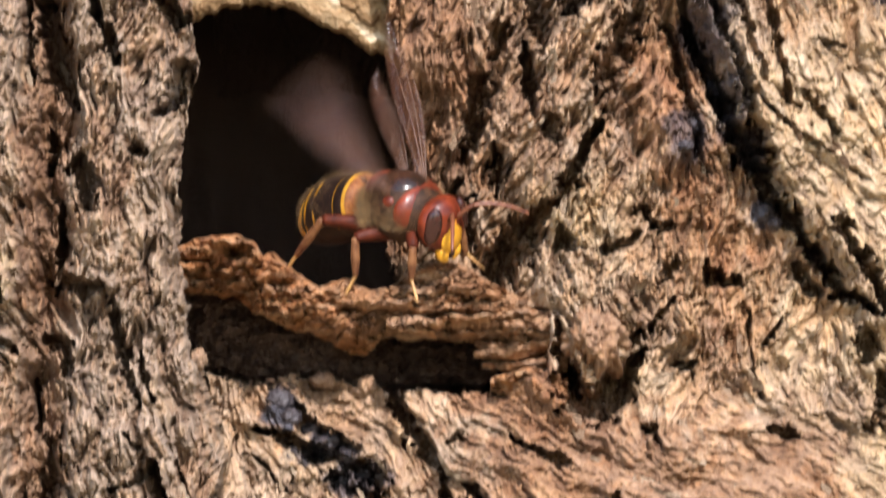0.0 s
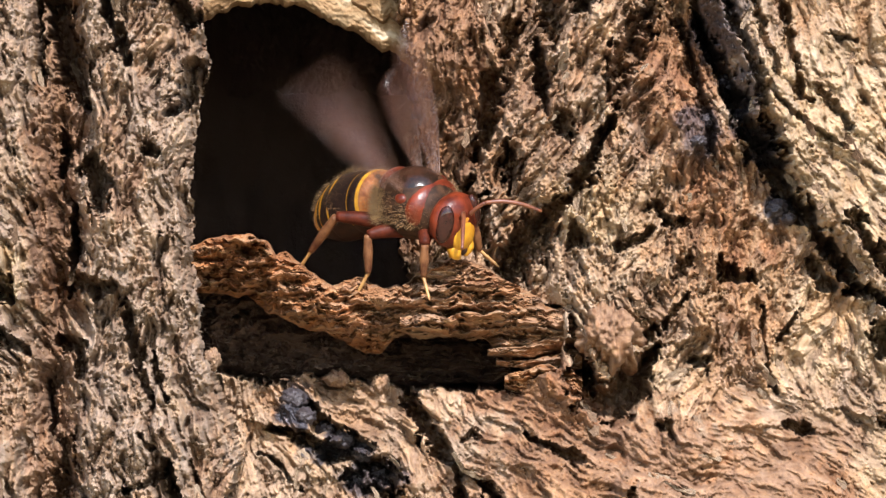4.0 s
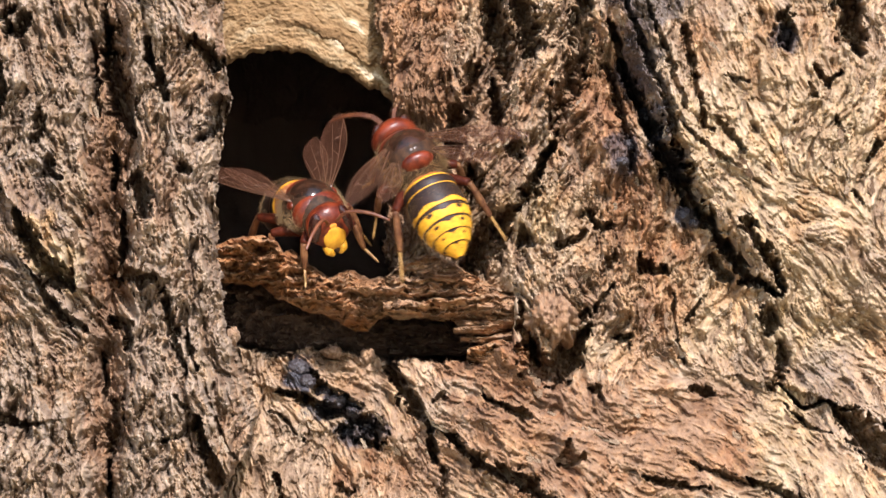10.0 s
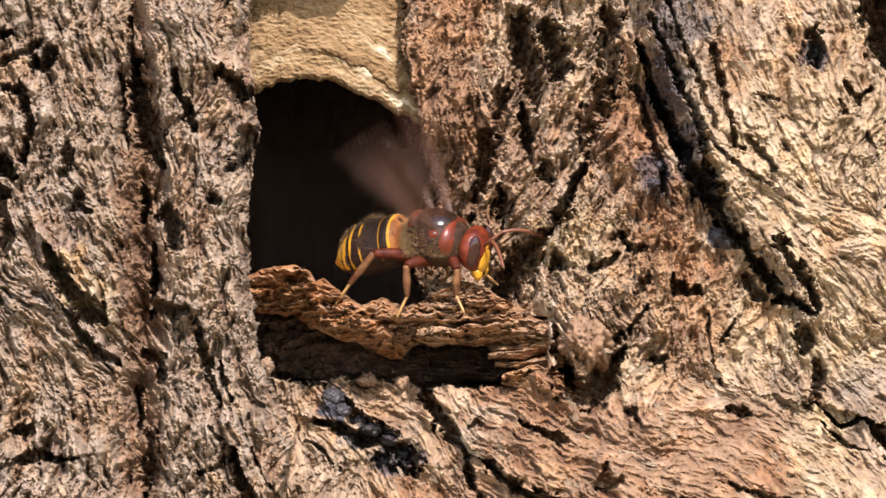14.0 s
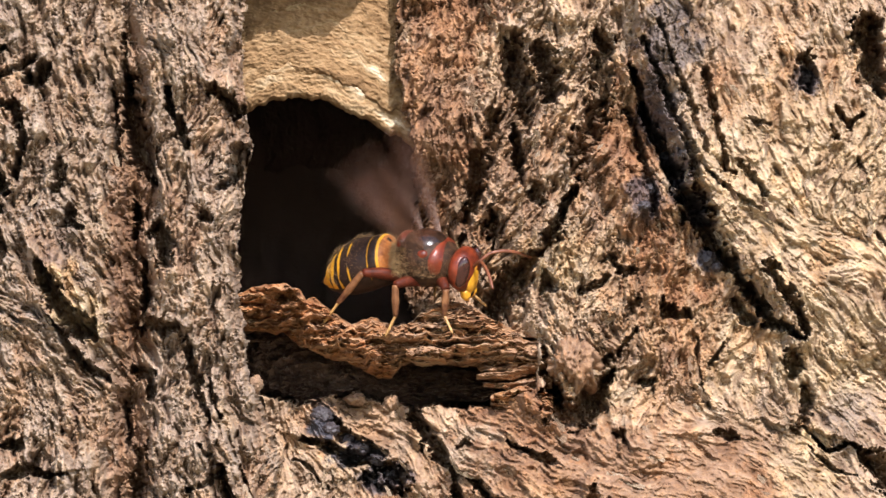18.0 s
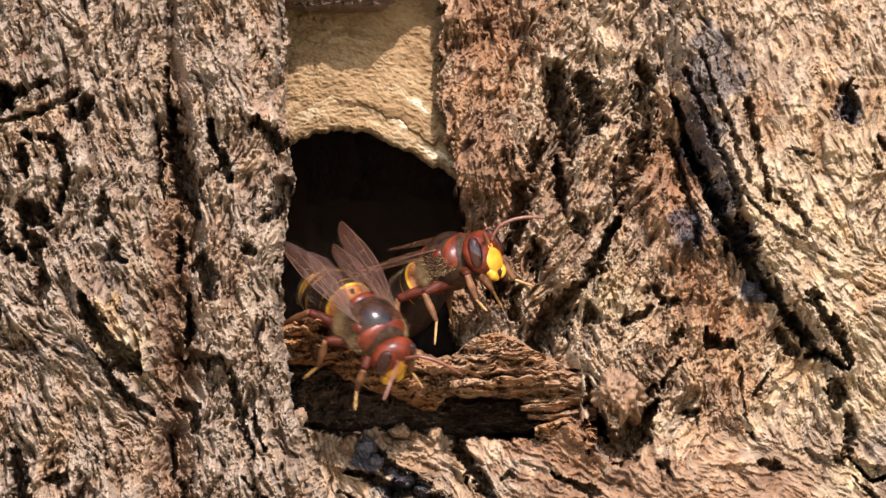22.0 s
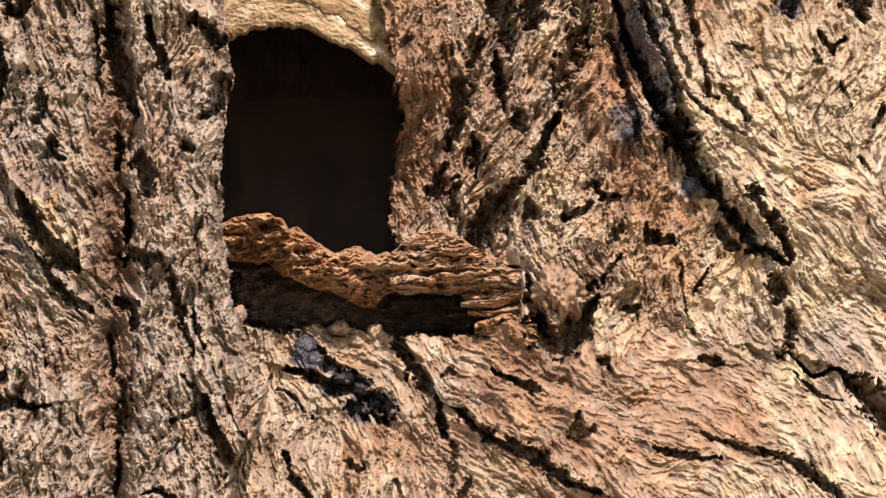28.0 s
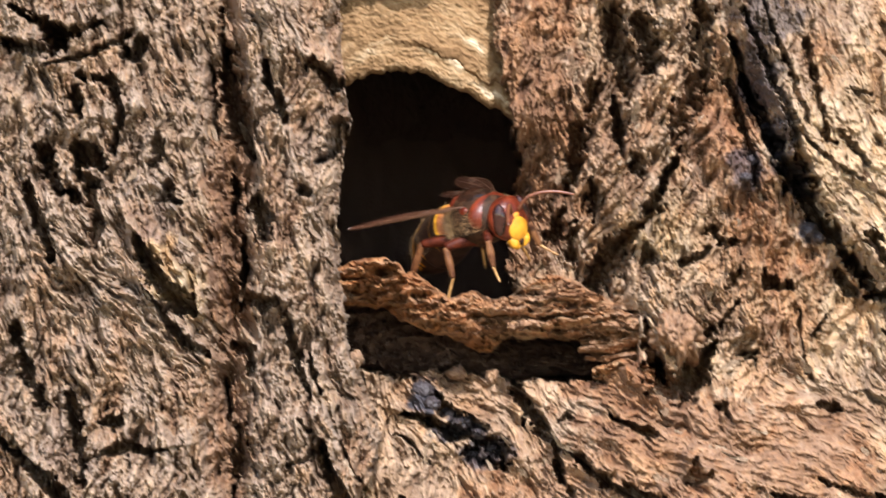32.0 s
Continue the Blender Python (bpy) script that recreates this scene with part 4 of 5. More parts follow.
def surface(u, v):
    """Height of the bark at a plan point, smoothed over a millimetre."""
    j, i = int((v - V_AXIS[0]) / STEP), int((u - U_AXIS[0]) / STEP)
    return float(np.percentile(height[max(j - 4, 0) : j + 5, max(i - 4, 0) : i + 5], 60))


for u, v, r in ((540, 612, 20), (556, 636, 16), (584, 655, 15), (612, 668, 17), (640, 690, 13), (664, 716, 15), (632, 728, 13), (1222, 328, 16), (1238, 342, 11), (1395, 4, 18), (1120, 205, 13), (1150, 150, 15), (1172, 196, 12), (1108, 235, 12)):
    lump("resin_clot", (u, v, surface(u, v)), (r, 2.2, 0.8 * r), 330 + int(u), tree, "bluish black crust of hardened resin", rot=0.0, grey_share=0.0, resin_share=0.95)

# ---- paper nest in the top of the hollow ----
m = Nodes("nest_paper")
pa = m.node("Attribute")
pa.attribute_name = "bands"
ps = m.node("SeparateColor")
m.link(pa.outputs["Color"], ps.inputs[0])
vec = m.coords((1, 1, 1))
col = m.ramp(ps.outputs[0], ((0.25, (0.125, 0.070, 0.031)), (0.5, (0.22, 0.136, 0.067)), (0.64, (0.28, 0.195, 0.108)), (0.74, (0.48, 0.39, 0.27))))
col = m.mix(0.5, col, m.ramp(m.noise(vec, 900, 4, 0.7), ((0.3, (0.7, 0.66, 0.6)), (0.7, (1.15, 1.12, 1.1)))), "MULTIPLY")
m.bump(m.noise(vec, 1500, 4), 0.4, 0.0003)
NEST = m.done(col, 0.9, 0.15)
ARCH = ((370, 82), (405, 68), (440, 53), (495, 45), (545, 52), (600, 76), (640, 104), (657, 114), (668, 106), (682, 118), (720, 150), (780, 190))
nest = tagged(new("hornet_nest"), "tan papery nest wall arched over the dark hollow", "nest")


def nest_sheet(name, u0, u1, drop, lift, seed, text):
    nu, nv = 240, 220
    a, c = np.meshgrid(np.linspace(u0, u1, nu), np.linspace(0, 1, nv))
    rim = np.interp(a, [p[0] for p in ARCH], [p[1] for p in ARCH]) - drop + (fractal(a / 14, a * 0, seed, 3) - 0.5) * 12
    vv = -270 + (rim + 270) * c
    inner = rim - vv
    bow = -22 + 11 * np.sqrt(np.clip(1 - ((a - 560) / 260) ** 2, 0, 1)) + lift
    warp = (fractal(a / 60, vv / 60, seed + 5, 4) - 0.5)
    layer = (inner + 30 * warp - 0.16 * (a - 560)) / 26.0
    tier = layer - np.floor(layer)
    hh = bow + 0.3 * tier + warp * 2.0 + (fractal(a / 7, vv / 4, seed + 9, 4, 0.7) - 0.5) * 1.1
    hh -= 2.2 * np.exp(-inner / 4.0)
    tone = 0.32 + 0.30 * value_noise(np.floor(layer) * 3.7 + a / 260, layer * 0 + 3.0, seed + 2) + 0.35 * (fractal(a / 40, layer * 2.2, seed + 4, 4) - 0.5) + 0.34 * np.exp(-(((a - 610) / 60) ** 2 + ((inner - 62) / 12) ** 2)) + 0.3 * np.exp(-(((a - 665) / 40) ** 2 + ((inner - 24) / 9) ** 2))
    co = np.stack(((a - 784) * 1e-4, -hh * 1e-3, 1.3 + (441 - vv) * 1e-4), -1)
    behind = co + np.array((0, 0.0012, 0.0002))
    co = np.concatenate((co.reshape(-1, 3), behind.reshape(-1, 3)))
    k = np.arange(nu * nv, dtype=np.int32).reshape(nv, nu)
    q = np.stack((k[:-1, :-1], k[1:, :-1], k[1:, 1:], k[:-1, 1:]), -1).reshape(-1, 4)
    hem = np.stack((k[-1, :-1], k[-1, :-1] + nu * nv, k[-1, 1:] + nu * nv, k[-1, 1:]), -1)
    q = np.concatenate((q, q[:, ::-1] + nu * nv, hem))
    bands = np.zeros((nu * nv * 2, 4))
    bands[:, 0] = np.tile(tone.ravel(), 2)
    return part(name, mesh_from_arrays(name, co, q, (("bands", bands),)), NEST, nest, text)


nest_sheet("envelope", 350, 770, 0, 0.0, 401, "tan paper wall with pale curved bands")
nest_sheet("outer_layer", 350, 765, 40, 0.7, 431, "overlapping layer of tan paper")

# ---- loose flakes of bark, each lifting at one end ----
m = Nodes("bark_flake")
info = m.t.nodes.new("ShaderNodeObjectInfo")
vec = m.coords((0.5, 1.6, 1.0))
tone = m.ramp(info.outputs["Random"], ((0.0, (0.13, 0.078, 0.045)), (0.4, (0.22, 0.145, 0.09)), (0.75, (0.29, 0.21, 0.137)), (1.0, (0.36, 0.275, 0.19))))
col = m.mix(0.7, tone, m.ramp(m.noise(vec, 5, 6, 0.75), ((0.32, (0.35, 0.30, 0.27)), (0.68, (1.35, 1.32, 1.28)))), "MULTIPLY")
m.bump(m.noise(vec, 9, 6, 0.75), 0.9, 0.0006)
FLAKE = m.done(col, 0.88, 0.2)


def flake_mesh(seed):
    """A thin torn chip, long along x, about one unit in half length, thick enough to cast a shadow."""
    rng = random.Random(seed)
    n = 7
    upper, lower = [], []
    for k in range(n + 1):
        t = k / n
        wide = (0.30 + 0.16 * rng.random()) * math.sin(math.pi * min(1, 0.12 + 0.8 * t)) ** 0.6
        bend = 0.16 * math.sin(3.0 * t + seed)
        for side in (-1, 1):
            y = bend + side * wide * (0.7 + 0.5 * rng.random())
            z = 0.10 + 0.34 * t * t + 0.07 * rng.random()
            upper.append((2 * t - 1 + 0.12 * rng.random(), y, z))
            lower.append((upper[-1][0], y, z - 0.16))
    me = bpy.data.meshes.new("bark_flake")
    count = 2 * (n + 1)
    faces = []
    for k in range(n):
        a, b, c, d = 2 * k, 2 * k + 1, 2 * k + 3, 2 * k + 2
        faces += [(a, d, c, b), (a + count, b + count, c + count, d + count), (a, a + count, d + count, d), (b, c, c + count, b + count)]
    faces += [(0, 1, 1 + count, count), (2 * n, 2 * n + count, 2 * n + 1 + count, 2 * n + 1)]
    me.from_pydata(upper + lower, [], faces)
    me.materials.append(FLAKE)
    return me


def strew_flakes(count):
    """Flakes along the fibres, over the stretch of bark round the hollow."""
    rng = random.Random(77)
    shapes = [flake_mesh(k) for k in range(14)]
    made = 0
    while made < count:
        u, v = rng.uniform(-200, 1600), rng.uniform(-180, 940)
        j, i = int((v - V_AXIS[0]) / STEP), int((u - U_AXIS[0]) / STEP)
        if pit[j, i] > 0.01 and not is_buttress[j, i] or 370 < u < 960 and 360 < v < 600 or 385 < u < 730 and v < 460:
            continue
        reach = rng.uniform(9, 26) * (0.8 if is_buttress[j, i] else 1.0)
        angle = -float(FIBRE[j, i]) + rng.uniform(-0.35, 0.35) + (math.pi if rng.random() < 0.5 else 0)
        local = height[max(j - 6, 0) : j + 7, max(i - 6, 0) : i + 7]
        h = float(np.percentile(local, 60))
        ob = new("bark_flake", shapes[rng.randrange(14)])
        ob.parent = tree
        slope_u = float(height[j, min(i + 8, n_u - 1)] - height[j, max(i - 8, 0)]) * 10 / (16 * STEP)
        slope_v = float(height[min(j + 8, n_v - 1), i] - height[max(j - 8, 0), i]) * 10 / (16 * STEP)
        normal = Vector((-max(-0.7, min(0.7, slope_u)), -1, max(-0.7, min(0.7, slope_v)))).normalized()
        along = Vector((math.cos(angle), 0, math.sin(angle)))
        along = (along - normal * along.dot(normal)).normalized()
        basis = Matrix((along, normal.cross(along), normal)).transposed().to_4x4()
        size = reach * 1e-4
        ob.matrix_basis = Matrix.Translation(place(u, v, h - 0.05)) @ basis @ Matrix.Diagonal((size, size * rng.uniform(0.6, 1.1), size * rng.uniform(0.35, 0.7), 1))
        made += 1


strew_flakes(290)


# ---- hornets: built in millimetres, +x towards the head, +z the back ----
def insect_material(name, a, b, rough, scale=900, spec=0.5, bump=0.25):
    m = Nodes(name)
    vec = m.coords()
    m.bump(m.noise(vec, scale * 4, 3), bump, 0.0001)
    return m.done(m.ramp(m.noise(vec, scale, 4), ((0.35, a), (0.65, b))), rough, spec)


RED = insect_material("hornet_red", (0.045, 0.007, 0.003), (0.145, 0.024, 0.008), 0.32, spec=0.25, scale=450, bump=0.6)
DARK = insect_material("hornet_dark", (0.014, 0.007, 0.004), (0.05, 0.022, 0.010), 0.6, spec=0.12)
YELLOW = insect_material("hornet_yellow", (0.34, 0.145, 0.010), (0.55, 0.27, 0.02), 0.36, scale=500, spec=0.35)
ORANGE = insect_material("hornet_orange", (0.40, 0.14, 0.015), (0.62, 0.26, 0.03), 0.4)
EYE = insect_material("hornet_eye", (0.020, 0.006, 0.004), (0.040, 0.012, 0.008), 0.05, spec=0.4, bump=0.0)
SHINY = insect_material("hornet_shiny", (0.010, 0.006, 0.004), (0.045, 0.016, 0.008), 0.2, spec=0.35, scale=350, bump=0.35)
LEG = insect_material("hornet_leg", (0.030, 0.006, 0.003), (0.075, 0.015, 0.006), 0.5, spec=0.1)
SHIN = insect_material("hornet_shin", (0.045, 0.013, 0.006), (0.17, 0.075, 0.03), 0.5, spec=0.15, scale=500)
FOOT = insect_material("hornet_foot", (0.20, 0.095, 0.028), (0.36, 0.20, 0.06), 0.5)
FUZZ = insect_material("hornet_fuzz", (0.10, 0.055, 0.022), (0.30, 0.175, 0.065), 0.7)
FEELER = insect_material("hornet_feeler", (0.075, 0.020, 0.008), (0.15, 0.046, 0.016), 0.45)
VEIN = insect_material("wing_vein", (0.05, 0.022, 0.010), (0.09, 0.04, 0.02), 0.4)

m = Nodes("hornet_tergite")
ta = m.node("Attribute")
ta.attribute_name = "bands"
tsep = m.node("SeparateColor")
m.link(ta.outputs["Color"], tsep.inputs[0])
tn = m.noise(m.coords(), 1300, 3)
col = m.mix(tsep.outputs[0], m.ramp(tn, ((0.3, (0.40, 0.17, 0.011)), (0.7, (0.60, 0.30, 0.02)))), m.ramp(tn, ((0.3, (0.008, 0.005, 0.004)), (0.7, (0.03, 0.014, 0.009)))))
col = m.mix(tsep.outputs[1], col, m.ramp(tn, ((0.3, (0.16, 0.045, 0.012)), (0.7, (0.34, 0.12, 0.03)))))
TERGITE = m.done(col, 0.5, 0.2)

m = Nodes("wing_membrane")
m.bsdf.inputs["Base Color"].default_value = (0.10, 0.042, 0.024, 1)
m.bsdf.inputs["Roughness"].default_value = 0.22
m.bsdf.inputs["Specular IOR Level"].default_value = 0.8
m.bsdf.inputs["Alpha"].default_value = 0.27
m.bump(m.noise(m.coords(), 700, 3), 0.35, 0.0003)
MEMBRANE = m.mat


def loft(rings, n=28, cap=True):
    """A closed skin through ellipses: x, centre z, half width, half height, in millimetres."""
    bm = bmesh.new()
    loops = []
    for x, z, ry, rz in rings:
        loops.append([bm.verts.new((x * 1e-3, ry * 1e-3 * math.cos(2 * math.pi * k / n), (z + rz * math.sin(2 * math.pi * k / n)) * 1e-3)) for k in range(n)])
    for a, b in zip(loops, loops[1:]):
        for k in range(n):
            bm.faces.new((a[k], b[k], b[(k + 1) % n], a[(k + 1) % n]))
    if cap:
        bm.faces.new(loops[0])
        bm.faces.new(loops[-1][::-1])
    for f in bm.faces:
        f.smooth = True
    bmesh.ops.recalc_face_normals(bm, faces=bm.faces[:])
    return bm


def ball(centre, radii, segments=24, turn=None):
    bm = bmesh.new()
    bmesh.ops.create_uvsphere(bm, u_segments=segments, v_segments=segments // 2 + 2, radius=1)
    for vert in bm.verts:
        p = Vector((vert.co.x * radii[0], vert.co.y * radii[1], vert.co.z * radii[2]))
        if turn:
            p = turn @ p
        vert.co = (p + Vector(centre)) * 1e-3
    for f in bm.faces:
        f.smooth = True
    return bm


def tube(points, radii, n=10):
    """A tapered tube through points, in millimetres."""
    pts = [Vector(p) for p in points]
    fine, rad = [], []
    for k in range(len(pts) - 1):
        p0, p1, p2, p3 = pts[max(k - 1, 0)], pts[k], pts[k + 1], pts[min(k + 2, len(pts) - 1)]
        for j in range(5):
            s = j / 5
            fine.append(0.5 * (2 * p1 + (p2 - p0) * s + (2 * p0 - 5 * p1 + 4 * p2 - p3) * s * s + (3 * p1 - p0 - 3 * p2 + p3) * s**3))
            rad.append(radii[k] * (1 - s) + radii[k + 1] * s)
    fine.append(pts[-1])
    rad.append(radii[-1])
    bm = bmesh.new()
    loops = []
    for k, p in enumerate(fine):
        way = (fine[min(k + 1, len(fine) - 1)] - fine[max(k - 1, 0)]).normalized()
        a = way.cross(Vector((0.31, 0.2, 0.93))).normalized()
        b = way.cross(a)
        loops.append([bm.verts.new((p + rad[k] * (math.cos(2 * math.pi * j / n) * a + math.sin(2 * math.pi * j / n) * b)) * 1e-3) for j in range(n)])
    for a, b in zip(loops, loops[1:]):
        for j in range(n):
            bm.faces.new((a[j], b[j], b[(j + 1) % n], a[(j + 1) % n]))
    bm.faces.new(loops[0])
    bm.faces.new(loops[-1])
    for f in bm.faces:
        f.smooth = True
    bmesh.ops.recalc_face_normals(bm, faces=bm.faces[:])
    return bm


def tergite_mesh(name, kind, x0, x1, c0, c1, r0, r1, more=0.0, n=72, steps=26):
    """One ring of the abdomen, from x0 back to x1; bands holds where it is dark or red-brown."""
    a, s = np.meshgrid(np.linspace(0, 2 * np.pi, n + 1), np.linspace(0, 1, steps + 3))
    s = np.clip(s * (steps + 2) / steps, 0, 1)
    tail = np.linspace(0, 1, steps + 3) * (steps + 2) / steps > 1.0001
    rise = 1 - (1 - s) ** 3.2 if kind == 0 else s
    rad = (r0 + (r1 - r0) * rise) * (1 + 0.025 * np.sin(np.pi * s))
    rad = rad - np.cumsum(tail)[:, None] * 0.4
    xx = x0 + (x1 - x0) * s
    zz = c0 + (c1 - c0) * s
    co = np.stack((xx, rad * np.cos(a), zz + 0.9 * rad * np.sin(a)), -1).reshape(-1, 3) * 1e-3
    k = np.arange((n + 1) * (steps + 3), dtype=np.int32).reshape(steps + 3, n + 1)
    q = np.stack((k[:-1, :-1], k[:-1, 1:], k[1:, 1:], k[1:, :-1]), -1).reshape(-1, 4)
    top = np.abs((a - np.pi / 2 + np.pi) % (2 * np.pi) - np.pi)
    dark, red = np.zeros_like(a), np.zeros_like(a)
    if kind == 0:
        dark = 1.0 * (s < 0.93) * (np.abs(s - 0.50) > 0.05)
        red = 1.0 * (s <= 0.45) * (np.hypot(top * 0.9, (s - 0.25) * 2.2) > 0.16)
    elif kind == 1:
        dark = 1.0 * (s < 0.80 + 0.5 * more + 0.06 * np.cos(top * 6))
    else:
        edge = 0.50 + more * (5 - kind) * 0.45 - 0.07 * kind + 0.16 * np.maximum(0, np.cos(top * 4)) ** 2
        dots = np.minimum(np.hypot((top - 0.62) * 0.9, (s - 0.50) * 0.75), np.hypot(top * 1.2, (s - 0.38)))
        dark = np.maximum(1.0 * (s < edge), 1.0 * (dots < 0.13 - 0.012 * kind))
    dark = np.maximum(np.maximum(dark, 1.0 * (s > 0.985)), 1.0 * (top > 2.05))
    red = red * (top < 2.05)
    bands = np.zeros((a.size, 4))
    bands[:, 0], bands[:, 1] = dark.ravel(), red.ravel()
    return mesh_from_arrays(name, co, q, (("bands", bands),))


def wing_meshes(length, chord, side):
    """Membrane and veins of a wing that reaches out along y from its root at the origin."""
    nl, nc = 34, 14
    s, c = np.meshgrid(np.linspace(0, 1, nl), np.linspace(0, 1, nc))
    wide = chord * (0.16 + 0.84 * np.sin(np.pi * np.clip(s * 0.62 + 0.06, 0, 1)) ** 1.2) * np.clip(1.0 - s**5, 0.02, 1) ** 0.6
    lead = 0.12 * length * s * (1 - s) * 1.5
    x = lead + 0.2 * wide - c * wide
    y = s * length
    z = 0.35 * np.sin(c * 17 + s * 5) * 0.35 * (0.3 + s) + 0.8 * s * (1 - s)
    co = np.stack((x, side * y, z), -1).reshape(-1, 3) * 1e-3
    k = np.arange(nl * nc, dtype=np.int32).reshape(nc, nl)
    q = np.stack((k[:-1, :-1], k[:-1, 1:], k[1:, 1:], k[1:, :-1]), -1).reshape(-1, 4)
    film = mesh_from_arrays("wing", co, q)
    bm = bmesh.new()
    paths = [[(0.0, 0), (0.0, 12), (0.0, 22), (0.0, 33)], [(2, 0), (3, 12), (3, 22), (1, 30)], [(4, 0), (6, 10), (7, 20), (9, 28)], [(7, 0), (11, 8), (12, 18)], [(3, 14), (7, 17)], [(3, 22), (7, 21)], [(7, 13), (11, 10)], [(1, 26), (5, 26)]]
    grid = co.reshape(nc, nl, 3)
    for way in paths:
        pts = [Vector(grid[int(min(a, nc - 1)), b]) * 1e3 for a, b in way]
        sub = tube(pts, [0.13] + [0.08] * (len(pts) - 2) + [0.05], 5)
        tmp = bpy.data.meshes.new("vein")
        sub.to_mesh(tmp)
        sub.free()
        bm.from_mesh(tmp)
        bpy.data.meshes.remove(tmp)
    return film, bm


def fuzz_mesh(rings, count, long, seed, crown=1.0):
    """Short hairs on a body of the given centre and radii."""
    rng = random.Random(seed)
    bm = bmesh.new()
    for _ in range(count):
        (cx, cy, cz), (rx, ry, rz) = rng.choice(rings)
        th, z = rng.uniform(0, 2 * math.pi), rng.uniform(-0.25, crown)
        w = math.sqrt(1 - z * z)
        n = Vector((w * math.cos(th), w * math.sin(th), z))
        p = Vector((cx + rx * n.x, cy + ry * n.y, cz + rz * n.z))
        tip = p + (n + Vector((rng.uniform(-0.5, 0.3), rng.uniform(-0.4, 0.4), rng.uniform(-0.3, 0.3)))).normalized() * long * rng.uniform(0.5, 1)
        side = n.cross(Vector((rng.uniform(-1, 1), rng.uniform(-1, 1), 0.3))).normalized() * 0.017
        other = n.cross(side).normalized() * 0.017
        a, b, c, d = (bm.verts.new(v * 1e-3) for v in (p + side, p - side, p + other, tip))
        bm.faces.new((a, b, d)), bm.faces.new((b, c, d)), bm.faces.new((c, a, d))
    return bm


TERGITES = ((0, -5.4, -9.6, -0.4, -0.9, 1.6, 5.2), (1, -9.2, -13.6, -0.9, -1.4, 5.15, 5.5), (2, -13.2, -15.9, -1.35, -1.9, 5.4, 5.0), (3, -15.5, -17.9, -1.8, -2.4, 4.9, 4.05), (4, -17.5, -19.6, -2.3, -2.9, 4.0, 2.75), (5, -19.2, -21.4, -2.8, -3.5, 2.75, 0.55))
REAR = Matrix.Translation((-4.6e-3, 0, 0.4e-3)) @ pose(0, 0, 0, 0, -10, 0) @ Matrix.Translation((4.9e-3, 0, 0.3e-3)) @ Matrix.Diagonal((1.0, 0.95, 0.98, 1))
FOLD = {"wing": (74, 18, 4), "hindwing": (80, 14, 4)}
HINGE = {"wing": (1.8, 3.5, 3.2), "hindwing": (-1.4, 3.4, 3.0)}


def wing_pose(kind, side, sweep, lift, twist=0):
    hx, hy, hz = HINGE[kind]
    return pose(hx * 1e-3, side * hy * 1e-3, hz * 1e-3, 0, 0, side * sweep) @ pose(0, 0, 0, side * lift, 0, 0) @ pose(0, 0, 0, 0, twist, 0)


